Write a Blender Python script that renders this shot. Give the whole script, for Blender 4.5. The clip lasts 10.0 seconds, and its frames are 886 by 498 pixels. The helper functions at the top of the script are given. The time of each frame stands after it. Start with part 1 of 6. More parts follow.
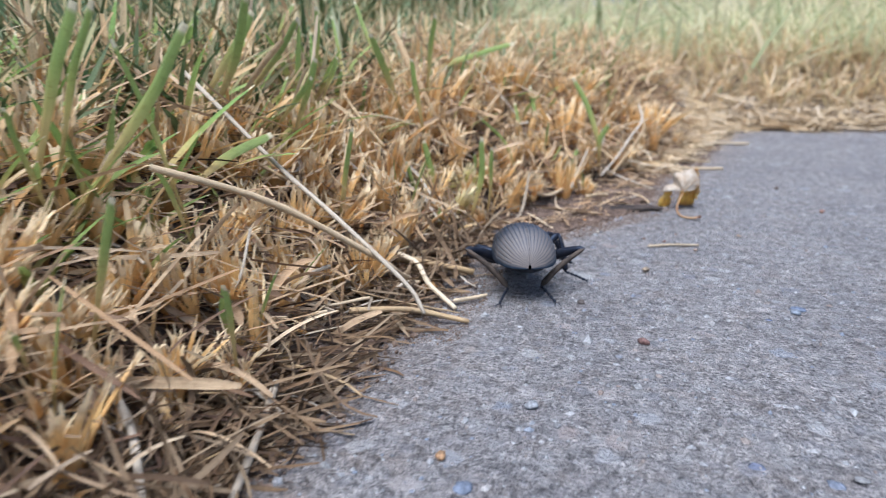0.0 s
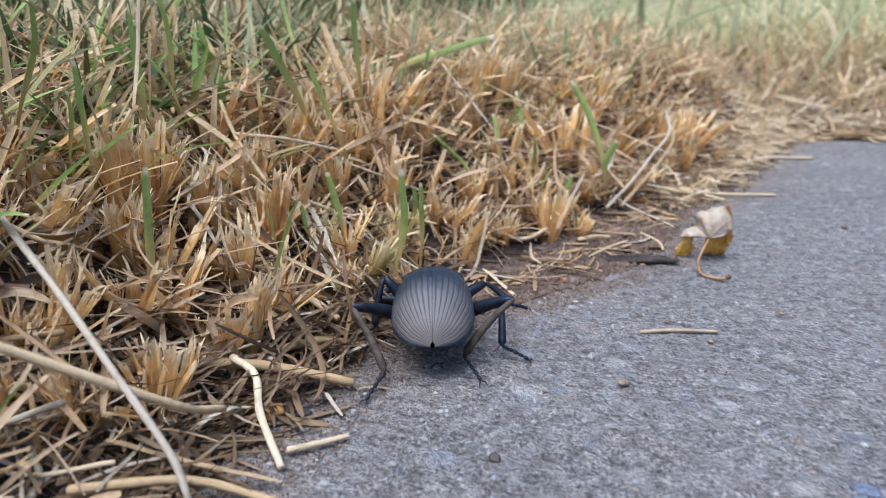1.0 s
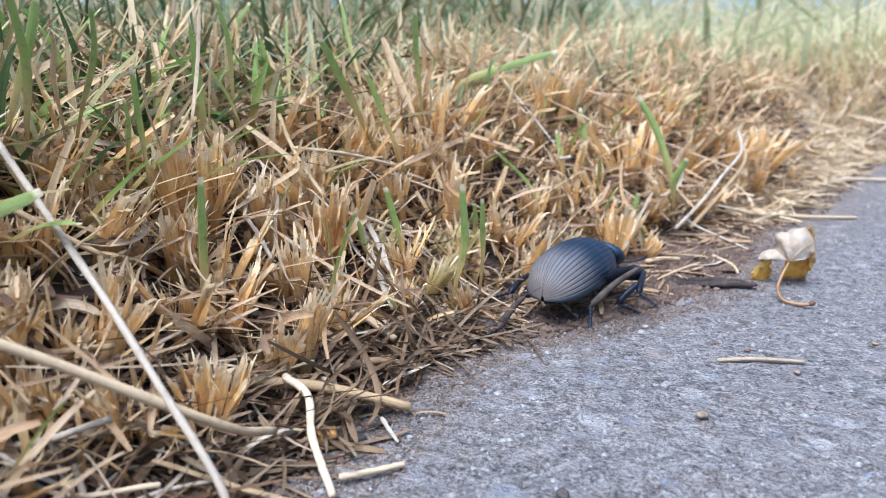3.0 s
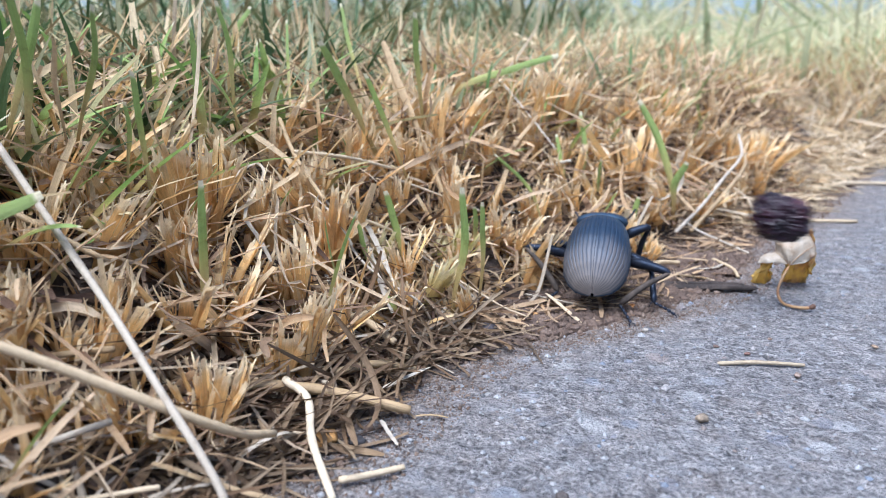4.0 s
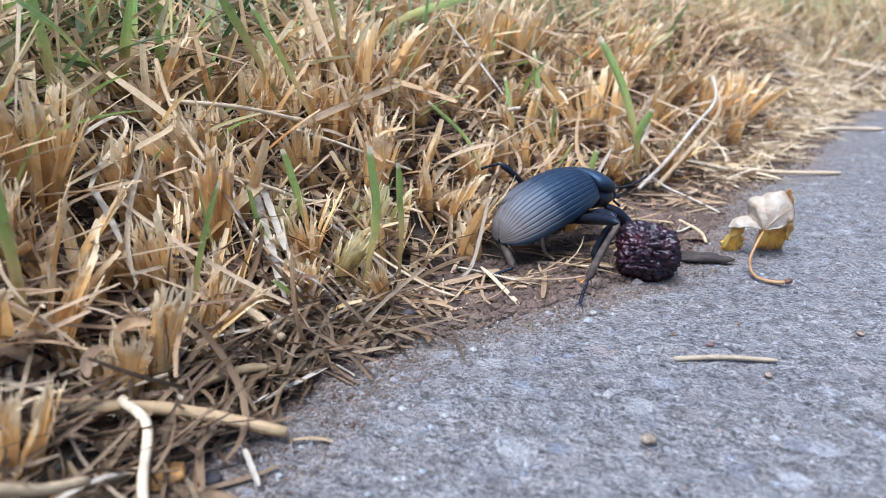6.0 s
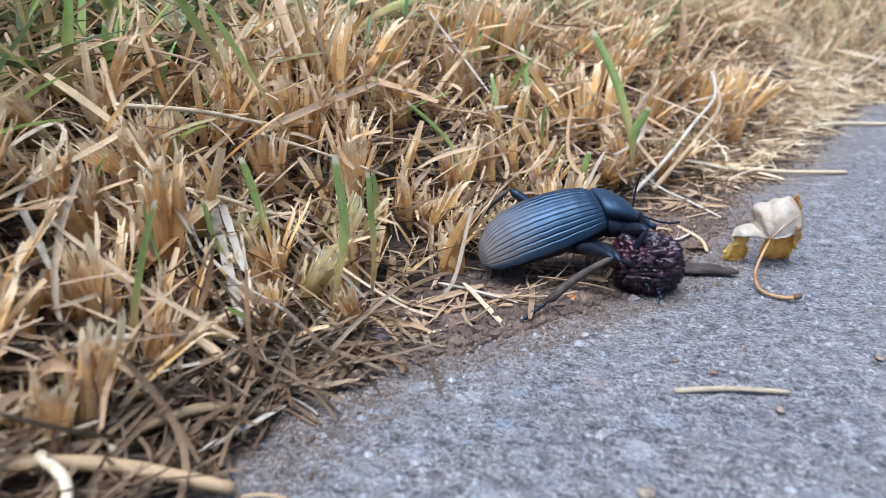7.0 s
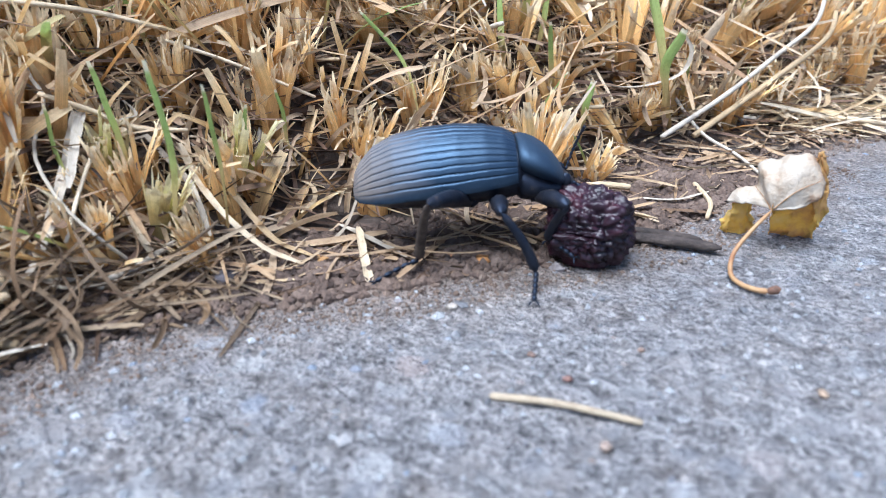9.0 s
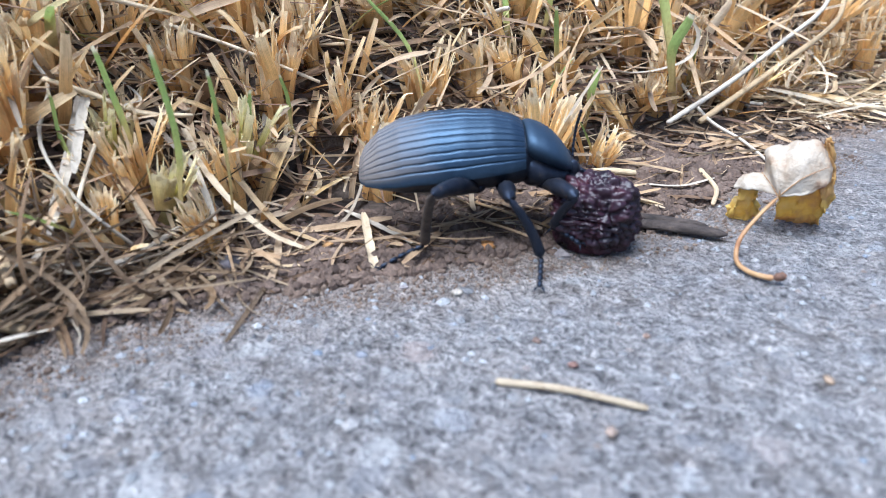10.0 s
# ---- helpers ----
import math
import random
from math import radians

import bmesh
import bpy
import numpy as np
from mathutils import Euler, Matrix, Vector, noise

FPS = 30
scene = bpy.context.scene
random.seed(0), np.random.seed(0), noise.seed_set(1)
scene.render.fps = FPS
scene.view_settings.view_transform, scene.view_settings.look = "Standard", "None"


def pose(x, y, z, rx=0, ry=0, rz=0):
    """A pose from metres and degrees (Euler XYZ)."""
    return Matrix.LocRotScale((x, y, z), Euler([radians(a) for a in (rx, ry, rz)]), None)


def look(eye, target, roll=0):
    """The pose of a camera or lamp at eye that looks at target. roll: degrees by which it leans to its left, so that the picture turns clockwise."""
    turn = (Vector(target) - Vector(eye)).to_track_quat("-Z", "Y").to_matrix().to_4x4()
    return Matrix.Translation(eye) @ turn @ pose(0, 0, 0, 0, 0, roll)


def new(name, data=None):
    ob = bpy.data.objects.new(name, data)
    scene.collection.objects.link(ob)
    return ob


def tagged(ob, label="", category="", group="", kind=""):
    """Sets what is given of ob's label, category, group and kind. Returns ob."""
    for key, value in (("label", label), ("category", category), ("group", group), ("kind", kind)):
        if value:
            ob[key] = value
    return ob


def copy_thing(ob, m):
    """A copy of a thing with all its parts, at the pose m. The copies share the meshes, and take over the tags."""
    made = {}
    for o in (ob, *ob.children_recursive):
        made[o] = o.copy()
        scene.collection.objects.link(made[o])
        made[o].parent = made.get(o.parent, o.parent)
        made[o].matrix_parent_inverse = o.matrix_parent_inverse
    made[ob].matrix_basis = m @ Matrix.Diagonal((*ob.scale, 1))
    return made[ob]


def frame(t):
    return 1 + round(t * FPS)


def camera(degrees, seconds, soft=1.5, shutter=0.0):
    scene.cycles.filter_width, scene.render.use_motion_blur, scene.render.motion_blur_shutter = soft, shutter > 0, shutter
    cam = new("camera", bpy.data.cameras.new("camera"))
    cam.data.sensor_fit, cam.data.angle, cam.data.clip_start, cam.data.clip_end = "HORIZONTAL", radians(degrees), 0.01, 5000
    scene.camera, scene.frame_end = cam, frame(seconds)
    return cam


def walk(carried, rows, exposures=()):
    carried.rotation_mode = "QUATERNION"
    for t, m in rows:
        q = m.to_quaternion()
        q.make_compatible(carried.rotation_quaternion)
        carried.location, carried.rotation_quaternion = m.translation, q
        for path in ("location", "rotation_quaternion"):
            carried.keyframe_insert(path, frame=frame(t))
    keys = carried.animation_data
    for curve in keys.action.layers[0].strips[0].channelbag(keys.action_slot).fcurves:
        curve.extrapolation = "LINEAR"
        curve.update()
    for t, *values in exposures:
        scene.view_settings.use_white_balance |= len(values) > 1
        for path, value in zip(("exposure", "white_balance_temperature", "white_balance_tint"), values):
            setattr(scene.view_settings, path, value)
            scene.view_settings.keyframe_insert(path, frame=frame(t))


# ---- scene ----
# Lengths below are in centimetres and become metres through CM.
CM = 0.01
cam = camera(62.0, 10.0, soft=0.75, shutter=0.2)
cam.data.dof.use_dof = True
cam.data.dof.focus_distance = 0.117
cam.data.dof.aperture_fstop = 33.0
# seconds, eye, yaw to the left, pitch up, roll
PATH = [
    (0, (1.809, -1.102, 5.265), 7.82, -15.89, -0.14),
    (0.5, (2.925, 2.739, 5.080), 9.06, -16.87, -1.17),
    (1, (3.890, 5.380, 5.129), 12.83, -16.09, -0.72),
    (1.5, (3.527, 6.005, 4.807), 17.60, -15.44, -0.20),
    (2, (3.555, 6.070, 4.834), 17.82, -15.62, -1.18),
    (2.5, (3.618, 5.901, 4.878), 17.22, -14.57, -1.16),
    (4, (3.657, 5.883, 4.865), 17.26, -13.87, -1.11),
    (4.5, (3.676, 5.868, 4.853), 17.31, -13.41, -1.10),
    (5, (3.661, 6.144, 4.933), 17.27, -14.77, -1.20),
    (5.5, (3.781, 8.086, 4.757), 16.39, -16.80, -1.10),
    (5.7, (3.877, 8.317, 4.712), 15.85, -17.61, -0.90),
    (6.8, (4.364, 9.063, 4.755), 15.96, -19.06, -1.65),
    (7, (4.028, 9.569, 4.705), 15.58, -18.97, -1.49),
    (7.5, (5.248, 11.972, 4.440), 21.06, -19.57, -1.19),
    (8, (6.840, 12.627, 4.186), 29.38, -22.79, -1.33),
    (8.5, (7.285, 12.888, 4.067), 31.07, -22.94, -1.70),
    (9, (7.239, 12.929, 4.027), 31.64, -23.53, -1.78),
    (9.5, (7.222, 12.936, 4.007), 31.89, -24.19, -1.77),
    (10, (7.214, 12.919, 4.018), 31.94, -24.57, -1.80),
]


def aim(eye, yaw, pitch, roll):
    return pose(eye[0] * CM, eye[1] * CM, eye[2] * CM, 90 + pitch, 0, yaw) @ pose(0, 0, 0, 0, 0, roll)


walk(cam, [(t, aim(eye, yaw, pitch, roll)) for t, eye, yaw, pitch, roll in PATH],
     exposures=[(0, 0.90, 5400, 11), (1, 0.78, 5350, 11), (2.5, 1.14, 5220, 11), (5.5, 1.12, 5170, 11), (7.0, 1.04, 5150, 9), (7.5, 1.20, 5120, 8), (8.5, 1.36, 5120, 8), (10, 1.36, 5120, 8)])

# ---------------------------------------------------------------- light
SUN_HEIGHT, SUN_WAY = 69.0, 195.0
world = bpy.data.worlds.new("sky")
scene.world = world
world.use_nodes = True
wn = world.node_tree.nodes
sky = wn.new("ShaderNodeTexSky")
sky.sky_type = "NISHITA"
sky.sun_disc = False
sky.sun_elevation = radians(SUN_HEIGHT)
sky.sun_rotation = radians(SUN_WAY)
sky.air_density, sky.dust_density, sky.ozone_density = 1.0, 2.5, 1.0
wn["Background"].inputs["Strength"].default_value = 0.085
world.node_tree.links.new(sky.outputs[0], wn["Background"].inputs["Color"])
sun_data = bpy.data.lights.new("sun", "SUN")
sun_data.energy, sun_data.angle, sun_data.color = 3.7, radians(50), (1.0, 0.95, 0.87)
sun = new("sun", sun_data)
sun.matrix_world = look((-0.11, -0.41, 1.10), (0.0, 0.0, 0.0))


# ---------------------------------------------------------------- materials
def material(name):
    m = bpy.data.materials.new(name)
    m.use_nodes = True
    t = m.node_tree
    return m, t.nodes, t.links, t.nodes["Principled BSDF"]


def ramp(nodes, stops):
    r = nodes.new("ShaderNodeValToRGB")
    e = r.color_ramp.elements
    while len(e) < len(stops):
        e.new(0.5)
    for k, (at, c) in zip(e, stops):
        k.position, k.color = at, (*c, 1)
    return r


def noise_node(nodes, links, vector, scale, detail=4.0, rough=0.6):
    n = nodes.new("ShaderNodeTexNoise")
    n.inputs["Scale"].default_value, n.inputs["Detail"].default_value = scale, detail
    n.inputs["Roughness"].default_value = rough
    if vector is not None:
        links.new(vector, n.inputs["Vector"])
    return n


def mixed(nodes, links, kind, fac, a, b):
    m = nodes.new("ShaderNodeMix")
    m.data_type, m.blend_type = "RGBA", kind
    for socket, value in ((m.inputs[0], fac), (m.inputs[6], a), (m.inputs[7], b)):
        if isinstance(value, (int, float)):
            socket.default_value = value
        elif isinstance(value, tuple):
            socket.default_value = (*value, 1)
        else:
            links.new(value, socket)
    return m.outputs[2]


def bumped(nodes, links, bsdf, height, distance, strength=1.0):
    b = nodes.new("ShaderNodeBump")
    b.inputs["Distance"].default_value, b.inputs["Strength"].default_value = distance, strength
    links.new(height, b.inputs["Height"])
    links.new(b.outputs[0], bsdf.inputs["Normal"])
    return b


def plant(name, shades, along=None, rough=0.55, glow=0.3, island=True, streak=0.35, wobble=0.3):
    """Dry or green leaf matter: a shade for each piece, fibres along it, a change of colour from base (0) to tip (1)."""
    m, n, l, b = material(name)
    uv = n.new("ShaderNodeUVMap").outputs[0]
    rand = n.new("ShaderNodeNewGeometry").outputs["Random Per Island"] if island else n.new("ShaderNodeObjectInfo").outputs["Random"]
    r = ramp(n, [(k / (len(shades) - 1), c) for k, c in enumerate(shades)])
    l.new(rand, r.inputs[0])
    colour = r.outputs[0]
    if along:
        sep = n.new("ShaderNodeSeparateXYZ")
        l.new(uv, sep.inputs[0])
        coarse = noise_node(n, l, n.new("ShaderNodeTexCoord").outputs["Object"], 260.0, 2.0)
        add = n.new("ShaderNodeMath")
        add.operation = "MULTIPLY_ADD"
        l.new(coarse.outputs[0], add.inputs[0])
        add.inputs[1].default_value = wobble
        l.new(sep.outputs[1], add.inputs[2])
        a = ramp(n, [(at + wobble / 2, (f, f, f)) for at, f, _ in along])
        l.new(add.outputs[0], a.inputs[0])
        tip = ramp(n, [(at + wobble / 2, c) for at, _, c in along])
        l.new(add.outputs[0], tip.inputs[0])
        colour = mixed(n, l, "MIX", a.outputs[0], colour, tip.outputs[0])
    fib = n.new("ShaderNodeMapping")
    fib.inputs["Scale"].default_value = (9.0, 0.7, 1.0)
    l.new(uv, fib.inputs[0])
    fibre = noise_node(n, l, fib.outputs[0], 3.0, 3.0, 0.7)
    spots = noise_node(n, l, n.new("ShaderNodeTexCoord").outputs["Object"], 900.0, 3.0, 0.7)
    fr = ramp(n, [(0.3, (0.55, 0.5, 0.45)), (0.62, (1.15, 1.12, 1.1))])
    l.new(fibre.outputs[0], fr.inputs[0])
    colour = mixed(n, l, "MULTIPLY", streak * 1.6, colour, fr.outputs[0])
    sr = ramp(n, [(0.34, (0.45, 0.36, 0.28)), (0.5, (1, 1, 1))])
    l.new(spots.outputs[0], sr.inputs[0])
    colour = mixed(n, l, "MULTIPLY", 0.3, colour, sr.outputs[0])
    # each thing is a little darker or lighter than the next
    own = ramp(n, [(0.0, (0.84, 0.81, 0.78)), (1.0, (1.1, 1.09, 1.07))])
    l.new(n.new("ShaderNodeObjectInfo").outputs["Random"], own.inputs[0])
    colour = mixed(n, l, "MULTIPLY", 1.0, colour, own.outputs[0])
    l.new(colour, b.inputs["Base Color"])
    b.inputs["Roughness"].default_value = rough
    b.inputs["Specular IOR Level"].default_value = 0.3
    bumped(n, l, b, fibre.outputs[0], 0.0003, 0.6)
    trans = n.new("ShaderNodeBsdfTranslucent")
    l.new(colour, trans.inputs[0])
    mix = n.new("ShaderNodeMixShader")
    mix.inputs[0].default_value = glow
    l.new(b.outputs[0], mix.inputs[1])
    l.new(trans.outputs[0], mix.inputs[2])
    l.new(mix.outputs[0], n["Material Output"].inputs[0])
    return m


def earthy(name, stops, scale, distance, rough=0.95, fine=2500.0, stain=None):
    m, n, l, b = material(name)
    at = n.new("ShaderNodeTexCoord").outputs["Object"]
    big = noise_node(n, l, at, scale, 6.0, 0.65)
    small = noise_node(n, l, at, fine, 4.0, 0.7)
    r = ramp(n, stops)
    l.new(big.outputs[0], r.inputs[0])
    fr = ramp(n, [(0.3, (0.5, 0.5, 0.5)), (0.7, (1.3, 1.3, 1.3))])
    l.new(small.outputs[0], fr.inputs[0])
    colour = mixed(n, l, "MULTIPLY", 0.8, r.outputs[0], fr.outputs[0])
    l.new(colour, b.inputs["Base Color"])
    b.inputs["Roughness"].default_value = rough
    both = n.new("ShaderNodeMath")
    both.operation = "MULTIPLY_ADD"
    l.new(small.outputs[0], both.inputs[0])
    both.inputs[1].default_value = 0.5
    l.new(big.outputs[0], both.inputs[2])
    bumped(n, l, b, both.outputs[0], distance)
    return m


STRAW = [(0.836, 0.510, 0.176), (0.898, 0.608, 0.246), (0.918, 0.686, 0.334), (0.694, 0.372, 0.114), (0.908, 0.627, 0.264), (0.928, 0.745, 0.431), (0.836, 0.519, 0.185)]
# litter tones kept dark, partly to put the low turf's shade into them
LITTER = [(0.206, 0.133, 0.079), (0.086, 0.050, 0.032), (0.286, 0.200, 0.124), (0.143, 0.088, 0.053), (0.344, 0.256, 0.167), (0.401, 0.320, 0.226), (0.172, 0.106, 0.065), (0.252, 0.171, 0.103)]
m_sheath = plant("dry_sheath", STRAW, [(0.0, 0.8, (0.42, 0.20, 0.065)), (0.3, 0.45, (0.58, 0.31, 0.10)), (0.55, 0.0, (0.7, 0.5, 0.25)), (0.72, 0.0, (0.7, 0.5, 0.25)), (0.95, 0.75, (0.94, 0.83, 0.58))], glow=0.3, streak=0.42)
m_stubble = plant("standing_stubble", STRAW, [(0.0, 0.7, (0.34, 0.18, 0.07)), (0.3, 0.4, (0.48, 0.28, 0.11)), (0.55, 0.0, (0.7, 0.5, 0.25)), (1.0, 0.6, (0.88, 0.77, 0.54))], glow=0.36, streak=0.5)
m_litter = plant("dry_litter", LITTER, glow=0.1, rough=0.6, streak=0.5)
# lowest straw layer coloured dark to stand in for shade in the gaps
GAP_DARK = [(0.05, 0.03, 0.022), (0.14, 0.085, 0.056), (0.03, 0.02, 0.016), (0.28, 0.18, 0.12), (0.08, 0.05, 0.036)]
m_gap_dark = plant("gap_dark_thatch", GAP_DARK, glow=0.05, rough=0.75, streak=0.45)
m_straw = plant("bleached_straw", [(0.493, 0.352, 0.185), (0.598, 0.466, 0.29), (0.651, 0.554, 0.405)], glow=0.15, island=False, rough=0.5)
m_pale = plant("pale_stem", [(0.432, 0.372, 0.286), (0.501, 0.448, 0.369)], glow=0.1, island=False, rough=0.5, streak=0.25)
m_dull = plant("weathered_straw", [(0.34, 0.27, 0.18), (0.42, 0.35, 0.25)], glow=0.1, island=False, rough=0.6, streak=0.5)
# pale colours carry the sunlight and haze over the far lawn
m_lawn_far = plant("sun_painted_lawn_blade", [(0.80, 0.74, 0.46), (0.42, 0.50, 0.26), (0.66, 0.66, 0.42), (0.78, 0.70, 0.46), (0.52, 0.58, 0.34)], glow=0.5, rough=0.5)
GREEN = [(0.176, 0.291, 0.070), (0.240, 0.352, 0.092), (0.305, 0.403, 0.127), (0.208, 0.312, 0.082)]
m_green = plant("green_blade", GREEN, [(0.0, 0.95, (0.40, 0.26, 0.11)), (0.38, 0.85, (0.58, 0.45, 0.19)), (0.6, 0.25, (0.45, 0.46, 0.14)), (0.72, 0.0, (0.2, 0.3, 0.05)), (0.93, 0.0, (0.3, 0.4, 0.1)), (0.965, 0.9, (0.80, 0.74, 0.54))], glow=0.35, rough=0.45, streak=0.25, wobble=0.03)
# the lighter grey-greens put a bright veil of haze into the blades
m_lawn = plant("lawn_blade", [(0.78, 0.66, 0.38), (0.14, 0.24, 0.09), (0.30, 0.40, 0.22), (0.72, 0.58, 0.34), (0.70, 0.62, 0.40), (0.22, 0.34, 0.16), (0.56, 0.58, 0.40), (0.34, 0.44, 0.24), (0.74, 0.64, 0.42), (0.18, 0.29, 0.12)], [(0.0, 0.8, (0.50, 0.38, 0.18)), (0.25, 0.1, (0.4, 0.36, 0.15)), (0.5, 0.0, (0.2, 0.3, 0.1))], glow=0.5, rough=0.45)
# darker lawn colours, with the shade inside the thick grass painted in
m_lawn_side = plant("shade_painted_lawn_blade", [(0.272, 0.2, 0.096), (0.048, 0.096, 0.032), (0.088, 0.144, 0.06), (0.32, 0.24, 0.12), (0.064, 0.112, 0.044), (0.136, 0.184, 0.088), (0.216, 0.16, 0.08)], [(0.0, 0.9, (0.24, 0.16, 0.072)), (0.3, 0.3, (0.24, 0.2, 0.08)), (0.5, 0.0, (0.16, 0.24, 0.08))], glow=0.3, rough=0.45)
# straw paled so that sunlight at the far edge is in its colour
m_sun_painted = plant("sun_painted_straw", [(0.686, 0.573, 0.383), (0.638, 0.504, 0.303), (0.702, 0.612, 0.463), (0.575, 0.434, 0.255)], glow=0.3)
m_dead = plant("dead_grass", [(0.76, 0.56, 0.31), (0.42, 0.28, 0.15), (0.82, 0.65, 0.40), (0.50, 0.48, 0.25), (0.70, 0.49, 0.26), (0.86, 0.73, 0.48), (0.34, 0.38, 0.18), (0.80, 0.64, 0.39), (0.60, 0.42, 0.23)], [(0.0, 0.6, (0.36, 0.22, 0.11)), (0.25, 0.2, (0.45, 0.29, 0.14)), (0.5, 0.0, (0.7, 0.5, 0.25))], glow=0.45, streak=0.45)
m_loose = plant("loose_straw", [(0.554, 0.398, 0.233), (0.477, 0.324, 0.185), (0.616, 0.479, 0.309), (0.354, 0.235, 0.138), (0.647, 0.538, 0.378), (0.539, 0.383, 0.227)], glow=0.22, rough=0.55, streak=0.5)
# darker copy of m_loose, with the shade near the slab edge painted in
m_mat_shaded = plant("shade_painted_straw", [(0.238, 0.161, 0.088), (0.165, 0.103, 0.057), (0.302, 0.218, 0.129), (0.092, 0.057, 0.035), (0.338, 0.266, 0.175), (0.202, 0.131, 0.073)], glow=0.1, rough=0.55, streak=0.5)
m_shoot = plant("pale_green_sheath", [(0.76, 0.62, 0.20), (0.82, 0.66, 0.28), (0.60, 0.60, 0.14), (0.82, 0.70, 0.34)], [(0.0, 0.7, (0.50, 0.32, 0.10)), (0.3, 0.15, (0.6, 0.55, 0.16)), (0.6, 0.0, (0.6, 0.6, 0.2)), (0.95, 0.75, (0.92, 0.86, 0.60))], glow=0.3, island=False, streak=0.4)
m_soil = earthy("dark_soil", [(0.3, (0.0208, 0.0136, 0.0104)), (0.5, (0.068, 0.0464, 0.0336)), (0.62, (0.152, 0.112, 0.084)), (0.75, (0.052, 0.036, 0.0264))], 230.0, 0.0012)
m_crumb = earthy("soil_crumb", [(0.3, (0.072, 0.044, 0.0304)), (0.5, (0.16, 0.108, 0.076)), (0.7, (0.256, 0.192, 0.144))], 300.0, 0.0006)
m_clod = earthy("soil_clod", [(0.3, (0.048, 0.0312, 0.0232)), (0.5, (0.12, 0.0784, 0.056)), (0.7, (0.224, 0.16, 0.12))], 260.0, 0.0008)
m_twig = earthy("weathered_bark", [(0.3, (0.0108, 0.0072, 0.0054)), (0.5, (0.033, 0.0222, 0.0168)), (0.7, (0.072, 0.0528, 0.042))], 300.0, 0.0006, 0.85)


def concrete_material():
    m, n, l, b = material("worn_concrete")
    at = n.new("ShaderNodeTexCoord").outputs["Object"]
    big = noise_node(n, l, at, 28.0, 4.0)
    mid = noise_node(n, l, at, 420.0, 5.0, 0.65)
    fine = noise_node(n, l, at, 1700.0, 4.0, 0.75)
    base = ramp(n, [(0.36, (0.161, 0.154, 0.151)), (0.5, (0.283, 0.276, 0.272)), (0.64, (0.416, 0.402, 0.393))])
    l.new(mid.outputs[0], base.inputs[0])
    wide = ramp(n, [(0.35, (0.84, 0.81, 0.81)), (0.65, (1.12, 1.07, 1.04))])
    l.new(big.outputs[0], wide.inputs[0])
    colour = mixed(n, l, "MULTIPLY", 1.0, base.outputs[0], wide.outputs[0])
    grit = ramp(n, [(0.38, (0.30, 0.29, 0.30)), (0.5, (0.98, 0.98, 0.98)), (0.62, (1.6, 1.58, 1.55))])
    l.new(fine.outputs[0], grit.inputs[0])
    colour = mixed(n, l, "MULTIPLY", 0.85, colour, grit.outputs[0])
    pit = noise_node(n, l, at, 760.0, 3.0, 0.6)
    pits = ramp(n, [(0.33, (0.28, 0.27, 0.27)), (0.42, (1.0, 1.0, 1.0)), (0.62, (1.0, 1.0, 1.0)), (0.72, (1.25, 1.24, 1.22))])
    l.new(pit.outputs[0], pits.inputs[0])
    colour = mixed(n, l, "MULTIPLY", 0.9, colour, pits.outputs[0])
    # small stones of the aggregate, flush with the surface
    for scale, size, tints in ((290.0, 0.46, [(0.0, (0.30, 0.285, 0.30)), (0.2, (0.40, 0.36, 0.335)), (0.4, (0.25, 0.25, 0.27)), (0.6, (0.36, 0.345, 0.335)), (0.8, (0.42, 0.405, 0.40)), (1.0, (0.31, 0.275, 0.255))]),
                               (150.0, 0.30, [(0.0, (0.30, 0.34, 0.42)), (0.25, (0.62, 0.60, 0.58)), (0.45, (0.46, 0.36, 0.32)), (0.6, (0.72, 0.71, 0.70)), (0.8, (0.24, 0.25, 0.30)), (1.0, (0.55, 0.48, 0.42))]),
                               (420.0, 0.26, [(0.0, (0.70, 0.69, 0.68)), (0.3, (0.17, 0.17, 0.19)), (0.55, (0.60, 0.56, 0.52)), (0.8, (0.22, 0.20, 0.20)), (1.0, (0.75, 0.74, 0.72))])):
        wob = noise_node(n, l, at, scale * 1.7, 3.0)
        shift = mixed(n, l, "LINEAR_LIGHT", 0.0016 * 150 / scale, at, wob.outputs["Color"])
        v = n.new("ShaderNodeTexVoronoi")
        v.inputs["Scale"].default_value = scale
        l.new(shift, v.inputs["Vector"])
        tint = ramp(n, tints)
        sep = n.new("ShaderNodeSeparateColor")
        l.new(v.outputs["Color"], sep.inputs[0])
        l.new(sep.outputs[0], tint.inputs[0])
        inside = n.new("ShaderNodeMapRange")
        inside.inputs["From Min"].default_value, inside.inputs["From Max"].default_value = size, size * 0.72
        l.new(v.outputs["Distance"], inside.inputs["Value"])
        some = n.new("ShaderNodeMath")
        some.operation = "LESS_THAN"
        l.new(sep.outputs[1], some.inputs[0])
        some.inputs[1].default_value = 0.75 if scale == 290.0 else 0.45
        both = n.new("ShaderNodeMath")
        both.operation = "MULTIPLY"
        l.new(inside.outputs[0], both.inputs[0])
        l.new(some.outputs[0], both.inputs[1])
        half = n.new("ShaderNodeMath")
        half.operation = "MULTIPLY"
        l.new(both.outputs[0], half.inputs[0])
        half.inputs[1].default_value = 0.5
        colour = mixed(n, l, "MIX", half.outputs[0], colour, tint.outputs[0])
    # brown soil dust trodden onto the slab beside the turf
    dirt = n.new("ShaderNodeAttribute")
    dirt.attribute_name = "soil_dust"
    patch = noise_node(n, l, at, 130.0, 5.0, 0.7)
